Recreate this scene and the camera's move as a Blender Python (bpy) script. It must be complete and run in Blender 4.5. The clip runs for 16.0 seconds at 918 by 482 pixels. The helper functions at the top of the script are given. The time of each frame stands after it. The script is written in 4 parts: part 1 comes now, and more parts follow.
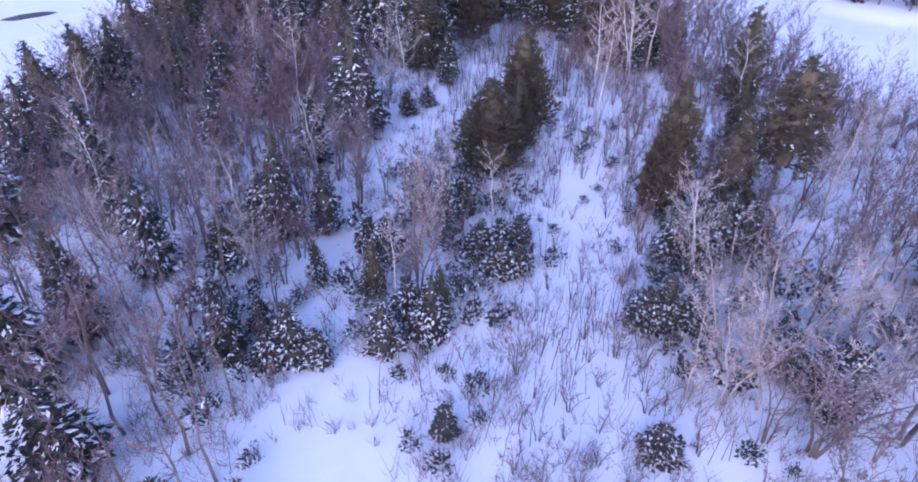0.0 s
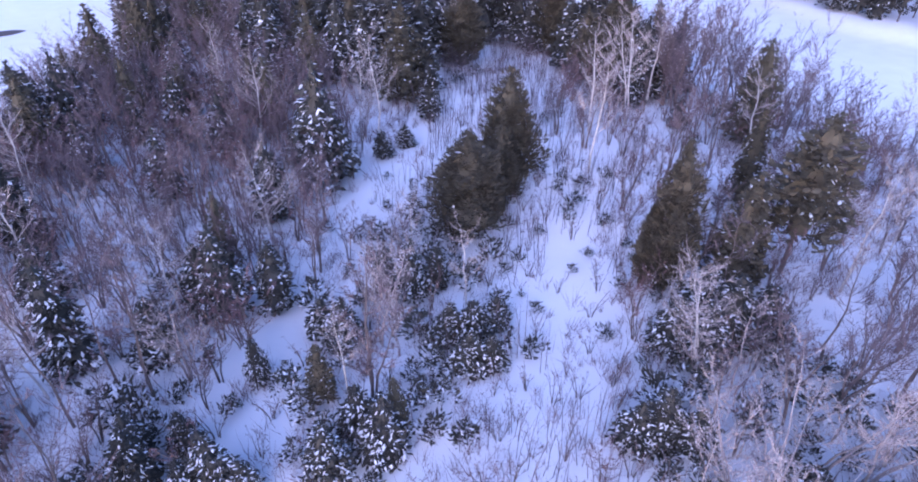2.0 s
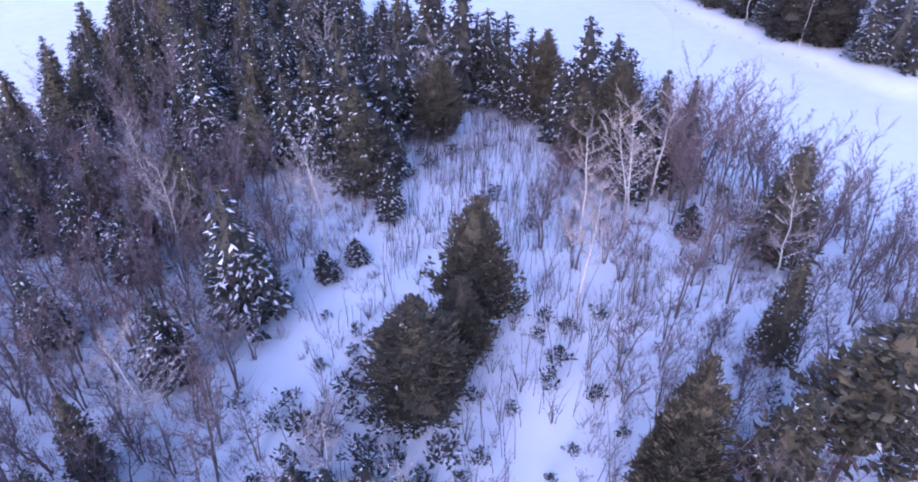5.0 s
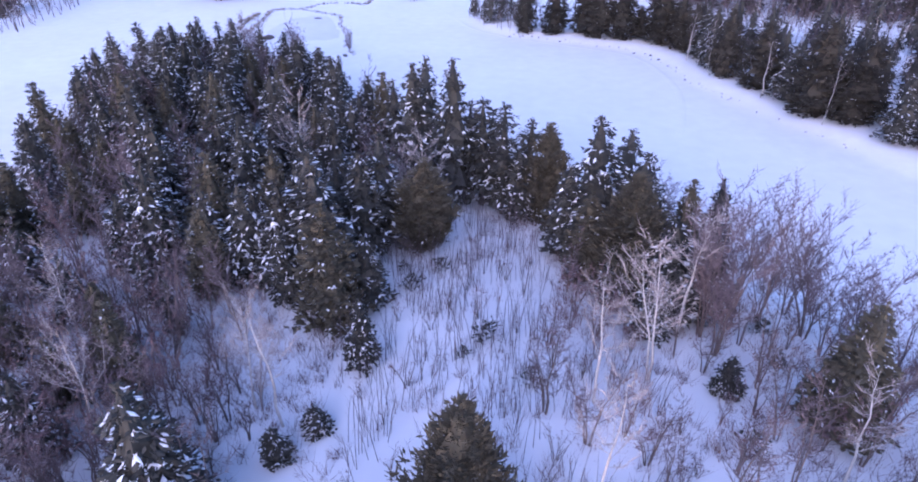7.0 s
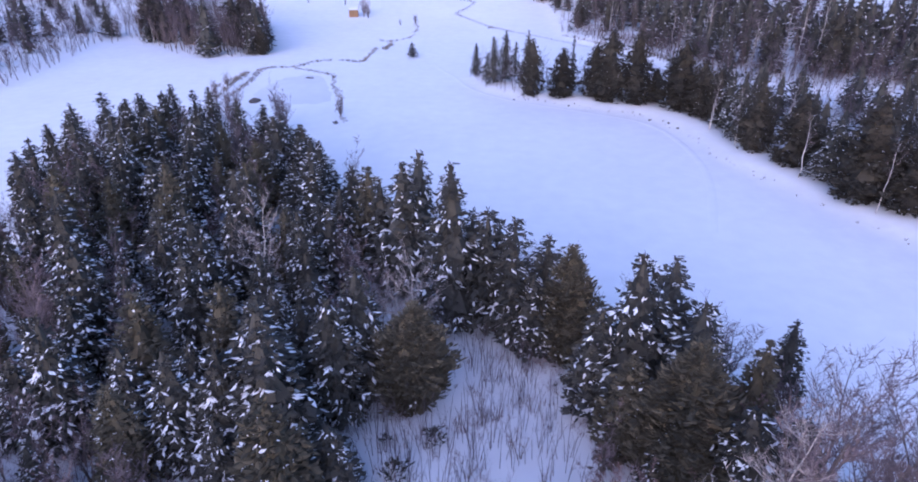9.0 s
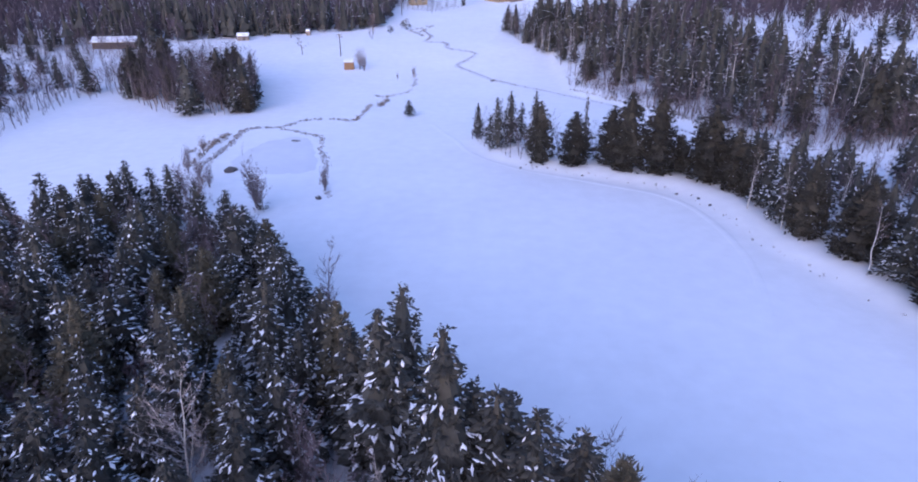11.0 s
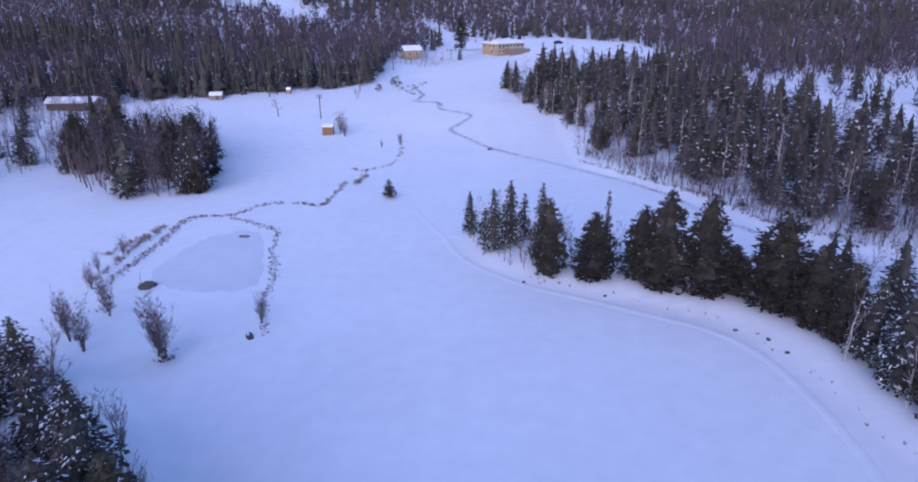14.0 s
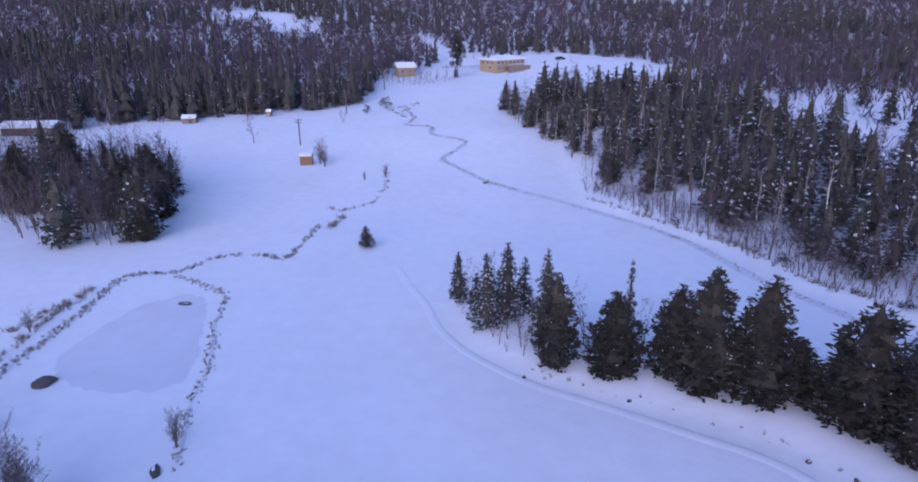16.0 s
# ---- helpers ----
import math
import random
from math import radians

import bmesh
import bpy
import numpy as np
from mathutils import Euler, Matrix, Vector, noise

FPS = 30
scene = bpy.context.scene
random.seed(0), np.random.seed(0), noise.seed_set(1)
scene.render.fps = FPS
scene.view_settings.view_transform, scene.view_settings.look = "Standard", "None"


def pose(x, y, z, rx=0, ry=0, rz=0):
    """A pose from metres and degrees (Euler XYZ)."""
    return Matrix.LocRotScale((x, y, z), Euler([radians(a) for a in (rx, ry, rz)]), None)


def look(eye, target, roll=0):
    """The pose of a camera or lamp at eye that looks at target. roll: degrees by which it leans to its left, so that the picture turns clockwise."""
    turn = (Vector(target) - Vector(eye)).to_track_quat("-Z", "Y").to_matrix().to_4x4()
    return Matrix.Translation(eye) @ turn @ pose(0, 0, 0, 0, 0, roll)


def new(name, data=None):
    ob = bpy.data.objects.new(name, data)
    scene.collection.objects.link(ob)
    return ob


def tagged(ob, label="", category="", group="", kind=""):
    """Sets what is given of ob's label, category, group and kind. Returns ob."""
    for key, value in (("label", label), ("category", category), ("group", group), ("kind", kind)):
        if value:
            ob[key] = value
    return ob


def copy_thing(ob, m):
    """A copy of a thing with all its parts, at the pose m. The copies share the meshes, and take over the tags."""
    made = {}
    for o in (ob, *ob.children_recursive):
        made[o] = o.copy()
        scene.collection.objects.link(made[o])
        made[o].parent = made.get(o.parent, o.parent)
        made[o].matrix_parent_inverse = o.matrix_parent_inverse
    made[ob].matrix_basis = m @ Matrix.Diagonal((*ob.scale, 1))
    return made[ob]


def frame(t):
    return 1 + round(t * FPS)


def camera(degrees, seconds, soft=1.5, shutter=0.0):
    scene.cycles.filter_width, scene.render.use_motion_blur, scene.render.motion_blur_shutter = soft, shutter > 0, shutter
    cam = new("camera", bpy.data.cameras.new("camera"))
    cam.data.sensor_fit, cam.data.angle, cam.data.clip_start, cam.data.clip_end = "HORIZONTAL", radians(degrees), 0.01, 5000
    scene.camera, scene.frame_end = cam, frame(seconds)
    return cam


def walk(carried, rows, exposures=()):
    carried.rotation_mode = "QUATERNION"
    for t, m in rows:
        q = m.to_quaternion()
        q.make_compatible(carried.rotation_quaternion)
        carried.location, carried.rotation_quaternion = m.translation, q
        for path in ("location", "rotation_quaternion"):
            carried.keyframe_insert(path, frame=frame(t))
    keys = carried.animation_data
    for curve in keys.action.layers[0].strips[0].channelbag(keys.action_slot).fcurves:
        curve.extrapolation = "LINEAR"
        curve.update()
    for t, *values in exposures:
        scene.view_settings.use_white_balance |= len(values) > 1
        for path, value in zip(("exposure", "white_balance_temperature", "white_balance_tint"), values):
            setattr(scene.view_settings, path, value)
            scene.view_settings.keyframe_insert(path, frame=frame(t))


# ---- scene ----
cam = camera(72.0, 16.0, soft=1.85)
METRES, EYE, TILT, LEAN, TURN = 100.0, 24.5, -35.0, 0.0, 0.0
ROWS = [
    (0.0, 0.0, 0.0, 0.0, -0.0, 0.0, 0.0),
    (0.5, 0.0048, 0.012, 0.0103, 0.11, -0.01, -0.0),
    (1.0, 0.0097, 0.0236, 0.0216, 0.21, -0.07, -0.03),
    (1.5, 0.0148, 0.0362, 0.0332, 0.35, -0.15, -0.06),
    (2.0, 0.0199, 0.0496, 0.0452, 0.48, -0.22, -0.1),
    (2.5, 0.0254, 0.0633, 0.0578, 0.64, -0.26, -0.12),
    (3.0, 0.0305, 0.0776, 0.071, 0.75, -0.29, -0.17),
    (3.5, 0.0355, 0.0929, 0.0851, 0.85, -0.37, -0.22),
    (4.0, 0.0402, 0.1085, 0.1, 0.92, -0.34, -0.27),
    (6.5, 0.0527, 0.1971, 0.1809, 0.93, 3.17, -0.44),
    (7.0, 0.0536, 0.2182, 0.1989, 0.98, 4.04, -0.46),
    (7.5, 0.0536, 0.2401, 0.218, 0.94, 4.85, -0.5),
    (8.0, 0.0534, 0.2633, 0.2376, 0.94, 5.69, -0.53),
    (8.5, 0.0531, 0.2882, 0.2574, 1.0, 6.57, -0.52),
    (9.0, 0.0525, 0.314, 0.2781, 1.07, 7.46, -0.52),
    (9.5, 0.0519, 0.3414, 0.2995, 1.13, 8.33, -0.53),
    (10.0, 0.0518, 0.3694, 0.3213, 1.2, 9.21, -0.5),
    (12.5, 0.0567, 0.5257, 0.4418, 1.32, 13.13, -0.35),
    (13.0, 0.0595, 0.5593, 0.4677, 1.33, 13.78, -0.34),
    (13.5, 0.0631, 0.5936, 0.4938, 1.36, 14.44, -0.37),
    (14.0, 0.0666, 0.6286, 0.5206, 1.41, 14.76, -0.39),
    (14.5, 0.0699, 0.663, 0.5474, 1.45, 15.02, -0.41),
    (15.0, 0.0733, 0.6979, 0.5744, 1.47, 15.26, -0.41),
    (15.5, 0.0765, 0.7332, 0.6014, 1.47, 15.51, -0.4),
    (16.0, 0.0798, 0.7678, 0.6284, 1.48, 15.76, -0.38),
]
EXPOSURES = [
    (0.0, 1.42, 5060, 40), (4.0, 1.52, 5060, 41), (6.5, 1.42, 5150, 40), (8.0, 1.22, 5250, 38), (10.0, 1.02, 5250, 36), (12.5, 0.8, 5100, 34), (14.0, 0.63, 5060, 36), (16.0, 0.5, 5030, 38),
]
walk(cam, [(t, pose(0, 0, EYE, TILT, LEAN, TURN) @ pose(METRES * x, METRES * y, METRES * z, 90 + pitch, roll, yaw)) for t, x, y, z, yaw, pitch, roll in ROWS], EXPOSURES)

# ---- world, sun ----
world = bpy.data.worlds.new("dusk_sky")
scene.world = world
world.use_nodes = True
wn = world.node_tree.nodes
sky = wn.new("ShaderNodeTexSky")
sky.sky_type, sky.sun_disc = "NISHITA", False
sky.sun_elevation, sky.sun_rotation = radians(14), radians(200)
bg = wn["Background"]
bg.inputs["Strength"].default_value = 0.15
world.node_tree.links.new(sky.outputs[0], bg.inputs[0])
lamp = bpy.data.lights.new("sun", "SUN")
lamp.energy, lamp.angle, lamp.color = 0.6, radians(60), (1.0, 0.92, 0.88)
sun = new("sun", lamp)
sun.matrix_world = look((0, 0, 300), (-60 * math.sin(radians(200)), -60 * math.cos(radians(200)), 262))


# ---- materials ----
def mat(name, base, rough=0.9, vary=0.25, scale=3.0, bump=0.0, bump_scale=20.0, island=0.0, second=None, spec=0.2, metal=0.0):
    """A procedural surface: base colour with noise at two scales, optional second tone, random per piece or per object."""
    m = bpy.data.materials.new(name)
    m.use_nodes = True
    t = m.node_tree
    b = t.nodes["Principled BSDF"]
    b.inputs["Roughness"].default_value = rough
    b.inputs["Metallic"].default_value = metal
    b.inputs["Specular IOR Level"].default_value = spec
    geo = t.nodes.new("ShaderNodeNewGeometry")
    n1, n2 = t.nodes.new("ShaderNodeTexNoise"), t.nodes.new("ShaderNodeTexNoise")
    for n, s in ((n1, scale), (n2, scale * 0.13)):
        n.inputs["Scale"].default_value, n.inputs["Detail"].default_value = s, 4
        t.links.new(geo.outputs["Position"], n.inputs["Vector"])
    add = t.nodes.new("ShaderNodeMath")
    add.operation = "ADD"
    t.links.new(n1.outputs[0], add.inputs[0])
    t.links.new(n2.outputs[0], add.inputs[1])
    if island:
        mul = t.nodes.new("ShaderNodeMath")
        mul.operation, mul.inputs[1].default_value = "MULTIPLY_ADD", island
        oi = t.nodes.new("ShaderNodeObjectInfo")
        mul2 = t.nodes.new("ShaderNodeMath")
        mul2.operation, mul2.inputs[1].default_value = "MULTIPLY_ADD", island
        t.links.new(geo.outputs["Random Per Island"], mul.inputs[0])
        t.links.new(add.outputs[0], mul.inputs[2])
        t.links.new(oi.outputs["Random"], mul2.inputs[0])
        t.links.new(mul.outputs[0], mul2.inputs[2])
        add = mul2
    rng = t.nodes.new("ShaderNodeMapRange")
    rng.inputs["From Min"].default_value, rng.inputs["From Max"].default_value = 0.65, 1.35 + 2 * island
    t.links.new(add.outputs[0], rng.inputs["Value"])
    mix = t.nodes.new("ShaderNodeMix")
    mix.data_type = "RGBA"
    lo = [c * (1 - vary) for c in base]
    hi = second or [min(1, c * (1 + vary)) for c in base]
    mix.inputs["A"].default_value, mix.inputs["B"].default_value = (*lo, 1), (*hi, 1)
    t.links.new(rng.outputs[0], mix.inputs["Factor"])
    t.links.new(mix.outputs["Result"], b.inputs["Base Color"])
    if bump:
        n3, bp = t.nodes.new("ShaderNodeTexNoise"), t.nodes.new("ShaderNodeBump")
        n3.inputs["Scale"].default_value, n3.inputs["Detail"].default_value = bump_scale, 5
        t.links.new(geo.outputs["Position"], n3.inputs["Vector"])
        bp.inputs["Strength"].default_value, bp.inputs["Distance"].default_value = bump, 0.1
        t.links.new(n3.outputs[0], bp.inputs["Height"])
        t.links.new(bp.outputs[0], b.inputs["Normal"])
    return m


SNOW = mat("snow", (0.80, 0.81, 0.84), 0.75, 0.05, 0.5, 0.25, 1.2)
FRESH = mat("branch_snow", (0.84, 0.85, 0.88), 0.8, 0.06, 2.0, 0.3, 8)
ICE = mat("wind_swept_ice", (0.695, 0.705, 0.755), 0.6, 0.06, 0.4, 0.2, 2.0)
NEEDLE = mat("spruce_needles", (0.041, 0.042, 0.039), 0.85, 0.4, 2.0, island=0.5, second=(0.094, 0.089, 0.075))
DARK = mat("fir_foliage", (0.038, 0.035, 0.030), 0.9, 0.4, 2.0, island=0.5, second=(0.082, 0.073, 0.056))
OLIVE = mat("cedar_foliage", (0.072, 0.064, 0.046), 0.9, 0.4, 2.0, island=0.5, second=(0.135, 0.118, 0.080))
BARK = mat("grey_bark", (0.16, 0.13, 0.12), 0.9, 0.35, 6.0, 0.6, 30, island=0.3)
TWIG = mat("twigs", (0.15, 0.112, 0.118), 0.9, 0.3, 2.0, island=0.4, second=(0.235, 0.185, 0.195))
BIRCH = mat("birch_bark", (0.46, 0.43, 0.40), 0.7, 0.35, 3.0, 0.3, 20, island=0.2, second=(0.72, 0.68, 0.64))
PALE = mat("pale_twigs", (0.30, 0.25, 0.24), 0.9, 0.3, 2.0, island=0.4, second=(0.50, 0.44, 0.42))
REDTWIG = mat("reddish_twigs", (0.17, 0.105, 0.108), 0.9, 0.3, 2.0, island=0.4, second=(0.24, 0.155, 0.155))
FARTWIG = mat("far_twigs", (0.046, 0.038, 0.047), 0.95, 0.45, 0.35, island=0.6, second=(0.150, 0.118, 0.140))
STEM = mat("sapling_stems", (0.12, 0.10, 0.11), 0.9, 0.3, 2.0, island=0.4)
REED = mat("dry_bank_grass", (0.13, 0.11, 0.10), 0.9, 0.35, 2.0, island=0.5, second=(0.3, 0.24, 0.19))
ROCK = mat("dark_rock", (0.10, 0.09, 0.09), 0.8, 0.4, 3.0, 0.8, 6)
TAN = mat("tan_cladding", (0.36, 0.27, 0.16), 0.7, 0.15, 4.0, 0.2, 12)
ORANGE = mat("varnished_boards", (0.27, 0.155, 0.075), 0.6, 0.2, 5.0, 0.2, 12)
TRIM = mat("white_trim", (0.75, 0.75, 0.75), 0.6, 0.05, 3.0)
GLASS = mat("window_glass", (0.03, 0.035, 0.045), 0.08, 0.1, 1.0, spec=0.6)
DECK = mat("weathered_deck", (0.25, 0.20, 0.16), 0.8, 0.25, 5.0)
POLE = mat("pole_wood", (0.13, 0.10, 0.08), 0.9, 0.3, 6.0, 0.4, 20)
METAL = mat("galvanised_metal", (0.45, 0.46, 0.48), 0.45, 0.1, 5.0, metal=0.7)
PAINT = mat("dark_car_paint", (0.03, 0.03, 0.035), 0.3, 0.1, 2.0, spec=0.5)
RUBBER = mat("rubber", (0.02, 0.02, 0.02), 0.8, 0.2, 5.0)


# ---- mesh helpers ----
class Buf:
    """Vertices and faces collected for one mesh."""

    def __init__(self):
        self.v, self.f = [], []

    def tube(self, pts, radii, sides=4, cap=True):
        n0 = len(self.v)
        for i, (p, r) in enumerate(zip(pts, radii)):
            d = (pts[min(i + 1, len(pts) - 1)] - pts[max(i - 1, 0)]).normalized()
            u = d.cross(Vector((0.3, 0.9, 0.2)))
            u.normalize()
            w = d.cross(u)
            for k in range(sides):
                a = 2 * math.pi * k / sides
                self.v.append(p + r * (math.cos(a) * u + math.sin(a) * w))
        for i in range(len(pts) - 1):
            for k in range(sides):
                a, b = n0 + i * sides + k, n0 + i * sides + (k + 1) % sides
                self.f.append((a, b, b + sides, a + sides))
        if cap:
            self.f.append(tuple(n0 + (len(pts) - 1) * sides + k for k in range(sides)))

    def spike(self, a, b, r):
        """A thin three-sided twig from a to b."""
        d = (b - a).normalized()
        u = d.cross(Vector((0.31, 0.2, 0.93)))
        u.normalize()
        w = d.cross(u)
        n = len(self.v)
        self.v += [a + r * u, a - 0.5 * r * u + 0.87 * r * w, a - 0.5 * r * u - 0.87 * r * w, b]
        self.f += [(n, n + 1, n + 3), (n + 1, n + 2, n + 3), (n + 2, n, n + 3)]

    def blade(self, a, d, up, length, width, fold=0.25):
        """A needle spray: a folded, pointed leaf shape with a keel."""
        s = d.cross(up)
        if s.length < 1e-4:
            s = Vector((1, 0, 0))
        s.normalize()
        n = len(self.v)
        mid = a + d * length * 0.45
        self.v += [a, mid + s * width - up * width * fold, a + d * length, mid - s * width - up * width * fold]
        self.f += [(n, n + 1, n + 2), (n, n + 2, n + 3)]

    def lump(self, c, rx, ry, rz, a=0.0):
        """A small uneven cushion."""
        n = len(self.v)
        ca, sa = math.cos(a), math.sin(a)
        for dx, dy, dz in ((1, 0, -0.2), (0.2, 1, -0.1), (-1, 0.1, -0.2), (-0.1, -1, -0.15), (0, 0, 1), (0, 0, -0.6)):
            x, y = dx * rx * random.uniform(0.7, 1.2), dy * ry * random.uniform(0.7, 1.2)
            self.v.append(c + Vector((ca * x - sa * y, sa * x + ca * y, dz * rz)))
        for i in range(4):
            j = (i + 1) % 4
            self.f += [(n + i, n + j, n + 4), (n + j, n + i, n + 5)]

    def box(self, x0, y0, z0, x1, y1, z1):
        n = len(self.v)
        self.v += [Vector(p) for p in ((x0, y0, z0), (x1, y0, z0), (x1, y1, z0), (x0, y1, z0), (x0, y0, z1), (x1, y0, z1), (x1, y1, z1), (x0, y1, z1))]
        self.f += [tuple(n + i for i in q) for q in ((0, 3, 2, 1), (4, 5, 6, 7), (0, 1, 5, 4), (1, 2, 6, 5), (2, 3, 7, 6), (3, 0, 4, 7))]

    def prism(self, section, y0, y1):
        """A section in x and z, drawn out from y0 to y1."""
        n, k = len(self.v), len(section)
        self.v += [Vector((x, y0, z)) for x, z in section] + [Vector((x, y1, z)) for x, z in section]
        self.f += [tuple(range(n, n + k)), tuple(range(n + 2 * k - 1, n + k - 1, -1))]
        self.f += [(n + (i + 1) % k, n + i, n + k + i, n + k + (i + 1) % k) for i in range(k)]

    def mesh(self, name, material, smooth=False):
        me = bpy.data.meshes.new(name)
        me.from_pydata([tuple(p) for p in self.v], [], self.f)
        me.materials.append(material)
        if smooth:
            me.shade_smooth()
        me.update()
        return me


def part(name, buf, material, parent, label="", smooth=False):
    ob = new(name, buf.mesh(name, material, smooth))
    ob.parent = parent
    return tagged(ob, label)


def v3(x, y, z):
    return Vector((x, y, z))


# ---- terrain ----
ISLAND = [(-3, 103), (3, 93), (10, 87), (19, 80), (27, 74), (31, 67), (36, 60), (46, 52), (70, 40), (120, 30), (120, -90), (-130, -90),
          (-100, 10), (-48, 36), (-38, 60), (-38, 80), (-42, 100), (-46, 118), (-38, 131), (-27, 132), (-21, 126), (-13, 116)]
PENINSULA = [(4, 169), (7, 158), (13, 152), (20, 148), (27, 145), (34, 140), (37, 131), (38.5, 121), (42, 113), (45.5, 104), (49, 97), (51, 90), (58, 84), (90, 76), (300, 50),
             (300, 130), (90, 140), (62, 146), (48, 152), (38, 158), (28, 162), (18, 166), (9, 171)]
MAINLAND = [(27, 211), (38, 196), (45, 184), (49, 171), (58, 160), (90, 148), (400, 130), (400, 700), (27, 700)]


def inside(poly, x, y):
    hit, j = False, len(poly) - 1
    for i in range(len(poly)):
        (xi, yi), (xj, yj) = poly[i], poly[j]
        if (yi > y) != (yj > y) and x < (xj - xi) * (y - yi) / (yj - yi) + xi:
            hit = not hit
        j = i
    return hit


def depth(poly, x, y):
    """How far (x, y) lies inside the polygon; 0 outside."""
    if not inside(poly, x, y):
        return 0.0
    best = 1e9
    for i in range(len(poly)):
        (ax, ay), (bx, by) = poly[i - 1], poly[i]
        dx, dy = bx - ax, by - ay
        k = max(0, min(1, ((x - ax) * dx + (y - ay) * dy) / (dx * dx + dy * dy)))
        best = min(best, math.hypot(x - ax - k * dx, y - ay - k * dy))
    return best


def height(x, y):
    s = max(0.0, y - 200.0)
    z = 0.075 * s * min(1.0, s / 60.0)
    if y > 420:
        z += 0.05 * (min(y, 900) - 420)
    if y > 900:
        z -= 0.06 * (y - 900)
    w = max(0.0, -95 - x)
    z += 0.03 * w
    d = depth(ISLAND, x, y)
    if d:
        rough = 0.25 * noise.noise((x * 0.25, y * 0.25, 3.1)) + 0.5 * noise.noise((x * 0.07, y * 0.07, 7.7))
        z += 2.3 * (1 - math.exp(-d / 5.0)) + rough * min(1, d / 4)
    d = depth(PENINSULA, x, y)
    if d:
        z += 1.0 * (1 - math.exp(-d / 2.0)) + 0.02 * max(0, x - 60)
    d = depth(MAINLAND, x, y)
    if d:
        z += 1.3 * (1 - math.exp(-d / 4.0)) + 0.3 * noise.noise((x * 0.2, y * 0.2, 1.0)) * min(1, d / 4)
    z += 0.03 * noise.noise((x * 0.12, y * 0.12, 0.0))
    return z


def axis(a, b, fine, lo, hi, grow=1.16):
    mid = list(np.arange(lo, hi + 0.01, fine))
    left, right, s = [], [], fine
    while (left[-1] if left else lo) > a:
        s *= grow
        left.append((left[-1] if left else lo) - s)
    s = fine
    while (right[-1] if right else hi) < b:
        s *= grow
        right.append((right[-1] if right else hi) + s)
    return left[::-1] + mid + right


xs, ys = axis(-2500, 2500, 1.3, -62, 75), axis(-1200, 3500, 1.3, 8, 240)
gv = [(x, y, height(x, y)) for y in ys for x in xs]
nx = len(xs)
gf = [(j * nx + i, j * nx + i + 1, (j + 1) * nx + i + 1, (j + 1) * nx + i) for j in range(len(ys) - 1) for i in range(nx - 1)]
gm = bpy.data.meshes.new("ground")
gm.from_pydata(gv, [], gf)
gm.shade_smooth()
gm.materials.append(SNOW)
tagged(new("ground", gm), "deep snow over frozen pond, island and fields", "ground", kind="structure")


# ---- trees ----
def root(name, label, category, group=""):
    ob = new(name)
    ob.empty_display_size = 0.3
    return tagged(ob, label, category, group)


